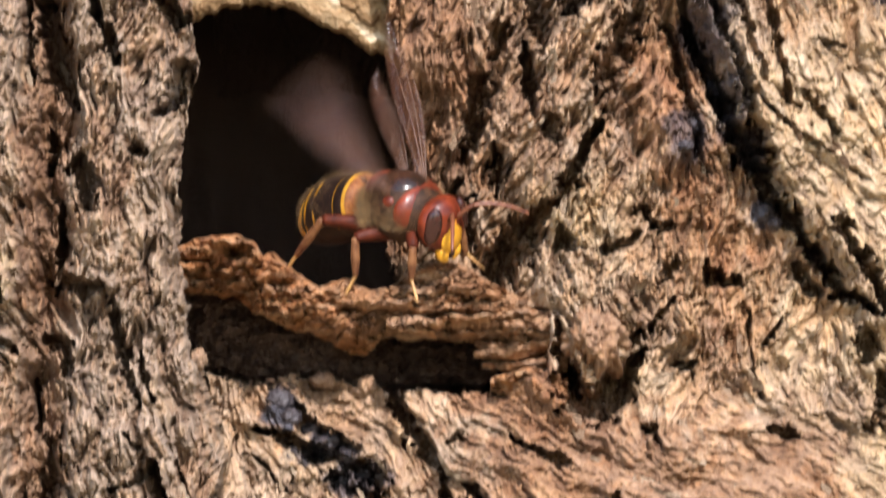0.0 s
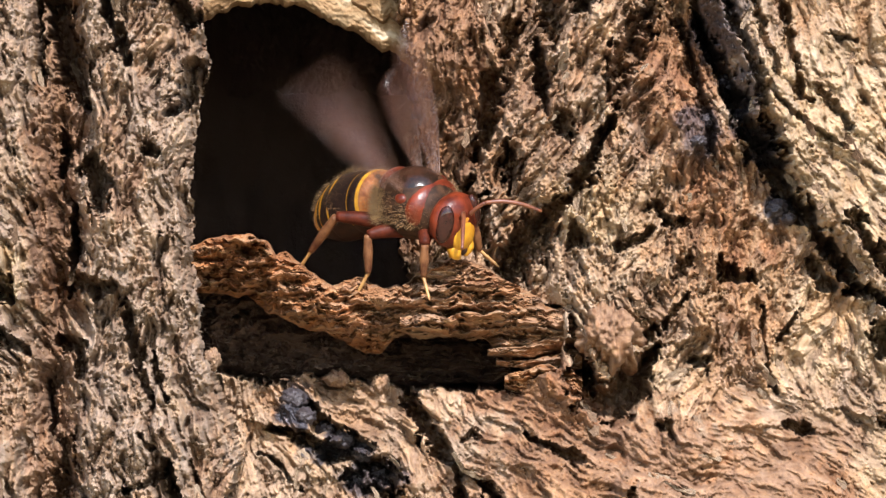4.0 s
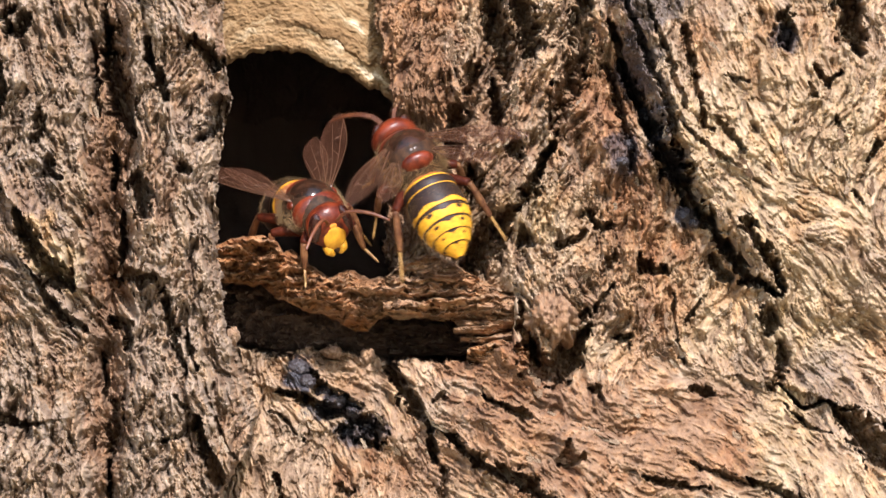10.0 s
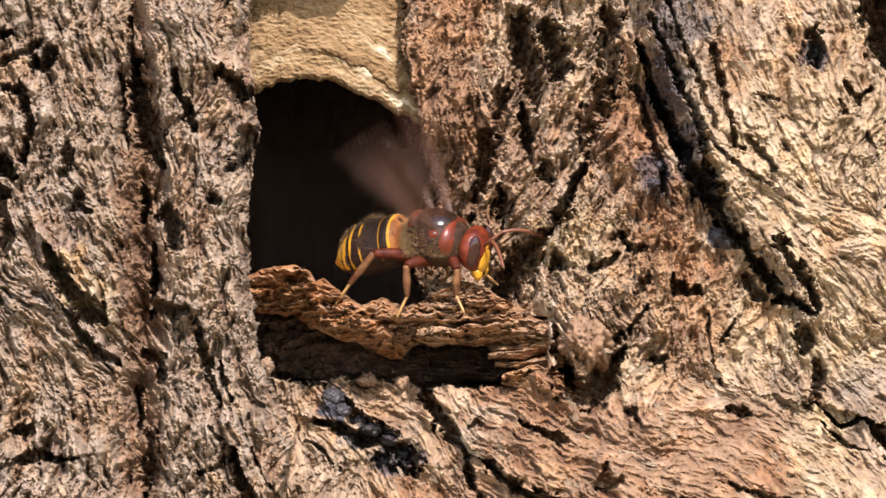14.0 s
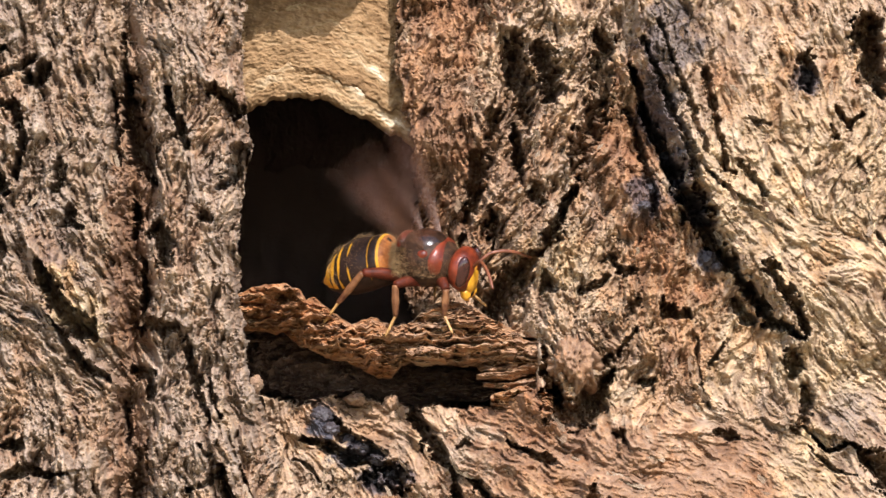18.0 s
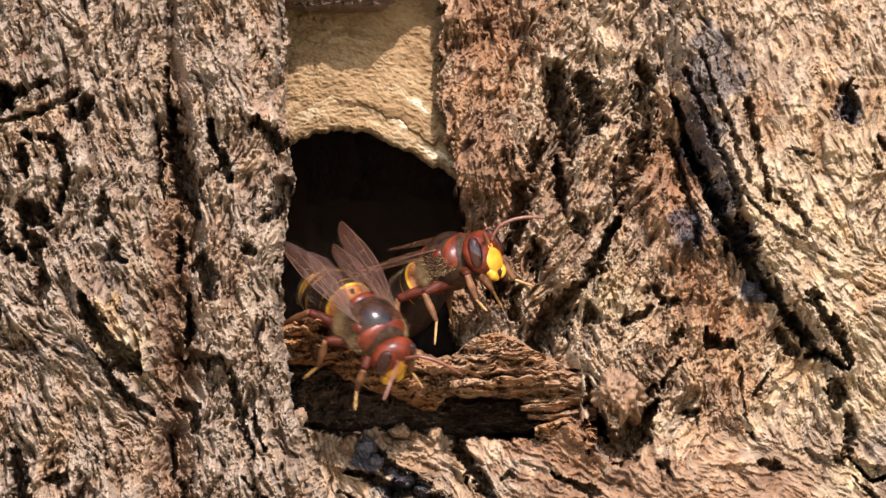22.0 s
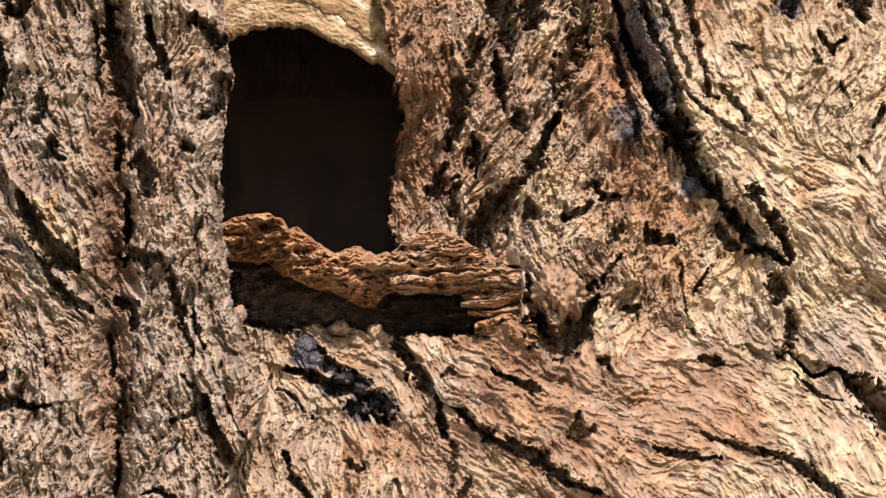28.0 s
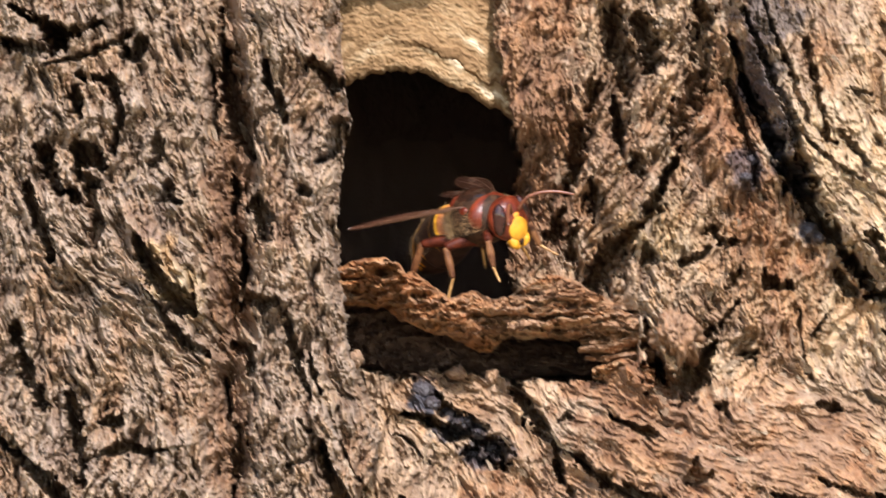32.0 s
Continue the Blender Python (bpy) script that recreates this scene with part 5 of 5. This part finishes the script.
def build_hornet():
    hornet = new("hornet")
    body = part("thorax", loft(((-5.2, -0.2, 1.4, 1.4), (-4.7, -0.1, 2.1, 2.0), (-3.4, 0.2, 3.5, 3.4), (-1, 0.2, 4.6, 4.3), (1.2, 0.1, 4.6, 4.2), (3.2, -0.1, 4.1, 3.7), (4.6, -0.4, 3.2, 3.0), (5.6, -0.6, 2.0, 2.0))), DARK, hornet, "dark brown furry thorax")
    part("scutum", ball((0.3, 0, 1.7), (4.1, 3.6, 2.9), 32), SHINY, body, "shiny black back plate")
    part("pronotum", ball((2.9, 0, 0.2), (2.4, 4.3, 3.2), 30), RED, body, "red-brown collar")
    part("scutellum", ball((-2.9, 0, 2.3), (1.5, 2.7, 1.9), 20), RED, body, "red-brown rear plate")
    for side in (1, -1):
        part("tegula", ball((1.4, side * 3.4, 1.9), (1.1, 0.8, 0.8), 14), RED, body)
    tagged(part("fuzz", fuzz_mesh((((-1, 0, 0.2), (4.2, 4.5, 4.2)), ((2, 0, -0.4), (3.2, 4.4, 3.4)), ((-3, 0, 0.6), (1.8, 3.9, 3.6)), ((-2, 0, -0.4), (3.0, 4.6, 3.6))), 7000, 1.25, 5, 0.6), FUZZ, body, "short golden hair"), kind="stuff")
    head = part("head", loft(((4.9, -0.9, 1.2, 1.4), (5.3, -0.9, 3.4, 3.0), (6.0, -1.0, 4.2, 3.7), (7.2, -1.2, 4.35, 4.0), (8.2, -1.4, 3.7, 3.8), (8.9, -1.6, 2.7, 3.1), (9.3, -1.7, 1.4, 2.0))), RED, hornet, "red-brown head")
    for side in (1, -1):
        part("eye", ball((7.95, side * 3.0, -0.5), (1.35, 1.0, 2.85), 24, Euler((radians(side * 10), radians(8), radians(side * -30))).to_matrix()), EYE, head, "glossy dark brown compound eye")
        part("mandible", tube(((8.1, side * 1.55, -4.5), (8.45, side * 1.25, -5.5), (8.5, side * 0.55, -6.5)), (0.85, 0.98, 0.4)), YELLOW, head, "yellow mandible")
        feeler = part("antenna", tube(((9.2, side * 0.9, 0.2), (10.1, side * 1.5, 1.3), (10.9, side * 2.2, 2.1)), (0.34, 0.3, 0.3), 8), FEELER, head)
        part("flagellum", tube(((10.9, side * 2.2, 2.1), (12.6, side * 4.0, 2.3), (14.6, side * 6.2, 1.7), (16.4, side * 8.2, 0.5)), (0.3, 0.34, 0.32, 0.22), 8), FEELER, feeler)
    part("clypeus", ball((8.85, 0, -2.9), (0.78, 2.2, 2.5), 26), YELLOW, head, "bright yellow face plate")
    part("frons", ball((8.8, 0, -0.5), (0.6, 1.3, 0.9), 16), ORANGE, head, "orange-yellow brow")
    part("muzzle", ball((8.6, 0, -5.3), (0.8, 0.8, 0.9), 14), DARK, head, "dark mouth")
    for y, z, x in ((0, 2.1, 7.8), (0.6, 2.4, 7.2), (-0.6, 2.4, 7.2)):
        part("ocellus", ball((x, y, z), (0.3, 0.3, 0.3), 8), EYE, head)
    abdomen = part("abdomen", loft(((-4.8, -0.3, 0.8, 0.8), (-5.6, -0.3, 1.1, 1.1), (-7, -0.4, 2.6, 2.4), (-12, -0.9, 4.6, 4.1), (-17, -1.9, 3.4, 3.0), (-20, -2.6, 1.2, 1.1))), DARK, hornet, "yellow abdomen with black bands and dots")
    spec = TERGITES
    for kind, x0, x1, c0, c1, r0, r1 in spec:
        part("tergite", tergite_mesh("tergite", kind, x0, x1, c0, c1, r0, r1), TERGITE, abdomen)
    tagged(part("fuzz", fuzz_mesh((((-7.5, 0, -0.4), (2.2, 4.6, 4.2)), ((-12, 0, -1.0), (3.8, 5.6, 5.1)), ((-16, 0, -1.9), (3.0, 5.0, 4.5))), 2600, 0.9, 6), FUZZ, abdomen), kind="stuff")
    part("stinger", tube(((-21, 0, -3.0), (-22.2, 0, -3.6)), (0.25, 0.05), 6), DARK, abdomen)
    for side in (1, -1):
        for name, size in (("wing", (23.0, 5.2)), ("hindwing", (16.0, 4.6))):
            film, veins = wing_meshes(size[0], size[1], side)
            w = part(name, film, MEMBRANE, hornet, "smoky brown translucent wing")
            w["side"] = side
            w.matrix_basis = wing_pose(name, side, *FOLD[name])
            part("wing_vein", veins, VEIN, w)
        for hip, knee, ankle, toe in (
            ((3.2, 1.6, -3.0), (6.0, 5.0, -3.6), (5.6, 5.8, -8.2), (7.6, 7.2, -11.0)),
            ((0.2, 2.0, -3.6), (-2.6, 7.6, -2.4), (-2.6, 8.6, -7.8), (-4.2, 10.4, -11.2)),
            ((-2.8, 2.0, -3.4), (-9.0, 7.2, -0.6), (-13.6, 8.8, -6.0), (-16.8, 10.2, -10.2)),
        ):
            p = [(x, side * y, z) for x, y, z in (hip, knee, ankle, toe)]
            mid = [tuple((a + b) / 2 + e for a, b, e in zip(p[0], p[1], (0, 0, 0.5)))]
            leg = part("leg", tube((p[0], mid[0], p[1]), (0.8, 1.1, 0.7)), LEG, hornet, "red-brown jointed leg")
            part("tibia", tube((p[1], tuple((a + b) / 2 for a, b in zip(p[1], p[2])), p[2]), (0.55, 0.72, 0.42)), SHIN, leg)
            bits = [tuple(a + (b - a) * k / 5 for a, b in zip(p[2], p[3])) for k in range(6)]
            part("tarsus", tube(bits, (0.30, 0.24, 0.28, 0.22, 0.26, 0.1), 8), FOOT, leg, "yellowish foot")
    # proportions: a broad head held face down, a stout thorax and a long abdomen
    tilt = Matrix.Translation((7.5e-3, 0, -1.2e-3)) @ pose(0, 0, 0, 0, 12, 0) @ Matrix.Diagonal((0.98, 1.0, 1.0, 1)) @ Matrix.Translation((-7.0e-3, 0, 1.0e-3))
    for piece, fit in ((head, tilt), (body, Matrix.Diagonal((1.10, 1.16, 1.20, 1))), (abdomen, REAR)):
        for ob in (piece, *piece.children_recursive):
            ob.data.transform(fit)
    return hornet


def facing(u, v, h, yaw, pitch, roll=20):
    """Pose of a hornet with its thorax at a plan point; yaw 0 heads to the right, 90 towards the viewer; pitch lifts the head."""
    return Matrix.Translation(place(u, v, h)) @ pose(0, 0, 0, 0, 0, -yaw) @ pose(0, 0, 0, 0, -pitch, 0) @ pose(0, 0, 0, roll, 0, 0)


def aimed(u, v, h, way, back):
    """Pose from the direction of the head and of the back, as right, towards the viewer, up."""
    x = Vector((way[0], -way[1], way[2])).normalized()
    z = Vector((back[0], -back[1], back[2]))
    z = (z - x * z.dot(x)).normalized()
    m = Matrix((x, z.cross(x), z)).transposed().to_4x4()
    return Matrix.Translation(place(u, v, h)) @ m


first = build_hornet()
IN = facing(250, 300, -40, 180, -5)
FAR_RIGHT = aimed(3935, -900, -220, (0, 0, 1), (1, 0, 0))
WAIT_RIGHT = aimed(3935, 1400, -200, (0, 0.2, 1), (1, 0, 0))
FAR_LEFT = aimed(-2525, -1200, -220, (0, 0, 1), (-1, 0, 0))
HIGH_LEFT = aimed(-2525, -2400, -200, (0, 0.2, 1), (-1, 0, 0))
hornets = {}
for key, text in (
    ("guard", "brown and yellow hornet fanning its wings on the sill"),
    ("leaver", "red-brown hornet crawling out past another and flying off"),
    ("comer", "yellow-banded hornet landing and crawling into the hollow"),
    ("late_comer", "yellow-banded hornet landing on the bark over another"),
    ("climber", "red-brown hornet climbing out and taking wing"),
    ("scout", "hornet with a yellow face peering out and flying off"),
    ("watcher", "hornet with a yellow face coming out onto the sill"),
):
    ob = first if key == "guard" else copy_thing(first, IN)
    hornets[key] = tagged(ob, text, "hornet", "hornets at the hollow")


# some have a darker abdomen than the rest
dark_plates = []
for row in TERGITES:
    me = tergite_mesh("tergite", *row, more=0.30)
    me.materials.append(TERGITE)
    me.transform(REAR)
    dark_plates.append(me)
for key in ("guard", "climber", "scout", "watcher"):
    rear = [o for o in hornets[key].children if o.name.startswith("abdomen")][0]
    for o, me in zip(sorted((c for c in rear.children if c.name.startswith("tergite")), key=lambda c: c.name), dark_plates):
        o.data = me


def beat(ob, spans):
    """Keys the four wings. spans: (start, end, sweep, low, high, beating or not); at rest they keep the high lift."""
    for w in ob.children:
        kind = w.name.split(".")[0]
        if kind not in HINGE:
            continue
        side, rows = w["side"], []
        for t0, t1, sweep, low, high, rate in spans:
            extra = 0 if kind == "wing" else 10
            if rate == 0:
                strokes = [(t0, 1.0), (t1, 1.0)]
            else:
                strokes = [((f - 1) / FPS, (0.0, 0.5, 1.0, 0.5)[f % 4]) for f in range(frame(t0), frame(t1) + 1)]
            for t, wave in strokes:
                rows.append((t, wing_pose(kind, side, sweep + extra + (0 if rate == 0 else 14 * (1 - wave)), low + (high - low) * wave, 4 if rate == 0 else 10 + 48 * wave)))
        walk(w, rows)


def motions():
    walk(hornets["guard"], [
        (0.0, facing(708, 332, 3, 42, -6)), (2.5, facing(708, 332, 3, 42, -6)), (4.5, facing(710, 330, 3, 44, -7)), (6.0, facing(714, 328, 3, 42, -6)),
        (7.5, facing(714, 328, 3, 41, -6)), (8.0, facing(708, 320, 3, 46, -8)), (8.2, facing(694, 314, 3, 50, -10)), (8.5, facing(662, 306, 2, 58, -18)), (9.0, facing(668, 306, 2, 64, -18)),
        (9.3, facing(630, 310, 0, 66, -18)), (10.0, facing(560, 330, 0, 68, -10)), (10.2, facing(590, 316, 0, 50, -20)), (10.5, facing(644, 325, 2, 38, -20)),
        (10.8, facing(704, 328, 3, 22, -8)), (11.5, facing(722, 332, 3, 25, -3)), (13.0, facing(725, 332, 3, 26, -3)), (15.5, facing(724, 332, 3, 25, -3)),
        (17.5, facing(722, 332, 3, 25, -3)), (18.5, facing(722, 332, 3, 25, -3)), (18.8, facing(640, 322, 0, 26, -8)), (19.0, facing(585, 330, 0, 24, -6)),
        (19.5, facing(590, 352, 3, 8, -8)), (20.0, facing(562, 336, 2, 38, -16)), (20.5, facing(560, 313, 3, 34, -18)), (21.0, facing(632, 316, 3, 20, -14)),
        (21.5, facing(640, 330, 6, 20, -14)), (22.0, facing(550, 396, 9, 48, -34)), (22.5, facing(455, 348, 6, 58, -28)), (23.0, facing(498, 345, 0, 24, -12)),
        (23.3, facing(530, 310, -4, 0, 0)), (23.5, facing(570, 285, -8, -18, -8)), (23.8, facing(540, 330, -20, -85, 8)), (24.0, facing(508, 356, -60, -102, 4)),
        (24.2, facing(540, 384, -66, -100, -4)), (24.6, facing(60, 330, -64, -170, 0)), (32.0, facing(50, 330, -66, -170, 0)),
    ])
    walk(hornets["leaver"], [
        (0.0, facing(60, 360, -60, 20, 0)), (7.0, facing(60, 360, -60, 20, 0)), (7.35, facing(520, 400, -62, 20, 0)), (7.6, facing(690, 325, -22, 25, -8)), (8.0, facing(812, 292, -2, 30, -16)),
        (8.2, facing(883, 275, 8, 40, -24)), (8.5, facing(985, 320, 14, 46, -26)), (8.7, facing(1090, 428, 30, 40, -26)), (9.0, facing(1750, 640, 60, 15, -20)),
        (9.5, facing(3900, -300, 40, 30, 10)), (10.0, FAR_RIGHT), (32.0, FAR_RIGHT),
    ])
    walk(hornets["comer"], [
        (0.0, WAIT_RIGHT), (8.3, WAIT_RIGHT), (8.7, aimed(3600, 1400, 120, (-0.6, -0.3, 0.7), (0, 1, 0.4))), (9.0, aimed(1300, 1100, 80, (-0.6, -0.3, 0.7), (0, 1, 0.4))), (9.3, aimed(628, 205, 22, (-0.02, 0.1, 1), (0, 1, 0.0))),
        (9.5, aimed(686, 262, 22, (-0.12, -0.1, 1), (0, 1, 0.1))), (9.7, aimed(768, 262, 12, (0.18, -0.25, 0.95), (0, 1, 0.2))), (10.0, aimed(735, 240, 4, (-0.42, -0.62, 0.66), (-0.1, 0.8, 0.7))),
        (10.2, aimed(715, 275, 2, (-0.86, -0.25, 0.40), (0, 0.9, 0.6))), (10.5, aimed(630, 280, -10, (-0.8, -0.5, 0.02), (0, 0.4, 0.9))), (10.8, facing(260, 310, -50, 190, -5)),
        (11.0, facing(120, 270, -44, 190, -5)), (11.2, facing(40, 260, -40, 190, -5)), (32.0, facing(40, 240, -40, 190, -5)),
    ])
    walk(hornets["late_comer"], [
        (0.0, aimed(3935, 700, -210, (0, 0.1, 1), (1, 0, 0))), (17.8, aimed(3935, 700, -210, (0, 0.1, 1), (1, 0, 0))), (18.2, aimed(3400, 900, 160, (-0.7, -0.2, 0.6), (0.2, 1, 0.4))), (18.5, aimed(1330, 560, 120, (-0.7, -0.2, 0.6), (0.2, 1, 0.4))), (18.7, aimed(713, 165, 16, (-0.12, -0.2, 1), (0, 1, 0.2))),
        (19.0, aimed(746, 178, 10, (-0.20, -0.62, 0.8), (0, 1, 0.7))), (19.3, aimed(694, 165, 8, (-0.72, -0.2, 0.66), (0, 1, 0.3))), (19.5, aimed(625, 160, 4, (-0.95, -0.2, 0.26), (0.1, 0.9, 0.5))),
        (19.7, aimed(575, 185, -6, (-0.95, -0.2, -0.22), (0, 0.8, 0.6))), (20.0, aimed(566, 228, -36, (-0.75, -0.66, -0.05), (0, 0.7, 0.7))), (20.3, facing(360, 240, -60, 200, -10)),
        (20.6, facing(60, 160, -40, 200, -10)), (32.0, facing(40, 120, -40, 200, -10)),
    ])
    walk(hornets["climber"], [
        (0.0, facing(40, 460, -70, 30, 0)), (20.5, facing(40, 460, -70, 30, 0)), (21.1, facing(540, 360, -60, 30, 0)), (21.3, facing(660, 270, -16, 32, -8)), (21.6, facing(712, 240, -6, 36, 10)),
        (22.0, facing(692, 282, 0, 46, 24)), (22.3, facing(722, 318, 4, 46, 24)), (22.6, facing(790, 344, 10, 48, 14)), (22.8, aimed(815, 370, 30, (0.2, 0.35, 0.9), (-0.1, -1, 0.3))),
        (23.0, aimed(752, 300, 70, (-0.2, 0.3, 0.95), (0, -1, 0.2))), (23.2, aimed(240, 470, 160, (-0.6, 0.4, 0.6), (0, -0.8, 0.6))), (23.6, facing(-1500, 100, 300, 170, 10)),
        (25.0, FAR_LEFT), (32.0, FAR_LEFT),
    ])
    walk(hornets["scout"], [
        (0.0, facing(40, 520, -100, 60, 0)), (25.4, facing(40, 520, -100, 60, 0)), (26.2, facing(40, 500, -98, 60, 0)), (26.35, facing(520, 430, -84, 60, 0)), (26.5, facing(656, 440, -26, 60, 20)), (26.7, facing(640, 360, -12, 70, 18)),
        (27.0, facing(676, 320, -5, 68, 16)), (27.2, facing(694, 332, 0, 76, 14)), (27.4, facing(710, 356, 4, 84, 10)), (27.6, aimed(712, 330, 40, (0.05, 0.8, 0.5), (0, -0.5, 0.9))),
        (27.8, aimed(760, -420, 220, (0.1, 0.7, 0.7), (0, -0.7, 0.7))), (28.3, facing(-2600, -1700, 60, 140, 20)), (28.8, HIGH_LEFT), (32.0, HIGH_LEFT),
    ])
    walk(hornets["watcher"], [
        (0.0, facing(20, 420, -96, 60, 0)), (30.95, facing(20, 420, -96, 60, 0)), (31.1, facing(480, 420, -88, 60, 0)), (31.25, facing(606, 420, -26, 60, 16)), (31.4, facing(610, 370, -12, 62, 14)),
        (31.6, facing(628, 338, -6, 62, 12)), (31.8, facing(630, 330, -2, 50, 8)), (32.0, facing(642, 308, 0, 52, 10)),
    ])
    beat(hornets["guard"], [(0.0, 9.0, 46, 18, 98, 1), (9.2, 10.3, 58, 18, 18, 0), (10.6, 18.6, 46, 18, 98, 1), (19.0, 32.0, 82, 9, 9, 0)])
    beat(hornets["leaver"], [(0.0, 8.2, 70, 16, 16, 0), (8.4, 10.0, 20, 10, 80, 1), (10.5, 32.0, 70, 14, 14, 0)])
    beat(hornets["comer"], [(0.0, 8.6, 70, 16, 16, 0), (9.0, 9.5, 25, 0, 60, 1), (9.7, 10.2, 48, 22, 22, 0), (10.5, 32.0, 74, 14, 14, 0)])
    beat(hornets["late_comer"], [(0.0, 18.2, 70, 16, 16, 0), (18.4, 18.9, 25, 0, 60, 1), (19.0, 20.0, 45, 24, 24, 0), (20.3, 32.0, 74, 14, 14, 0)])
    beat(hornets["climber"], [(0.0, 22.4, 74, 14, 14, 0), (22.7, 24.0, 18, -20, 60, 1), (25.0, 32.0, 72, 14, 14, 0)])
    beat(hornets["scout"], [(0.0, 27.3, 80, 12, 12, 0), (27.5, 28.3, 18, -10, 70, 1), (29.0, 32.0, 72, 14, 14, 0)])
    beat(hornets["watcher"], [(0.0, 31.0, 74, 14, 14, 0), (32.0, 32.0, 62, 8, 8, 0)])


motions()
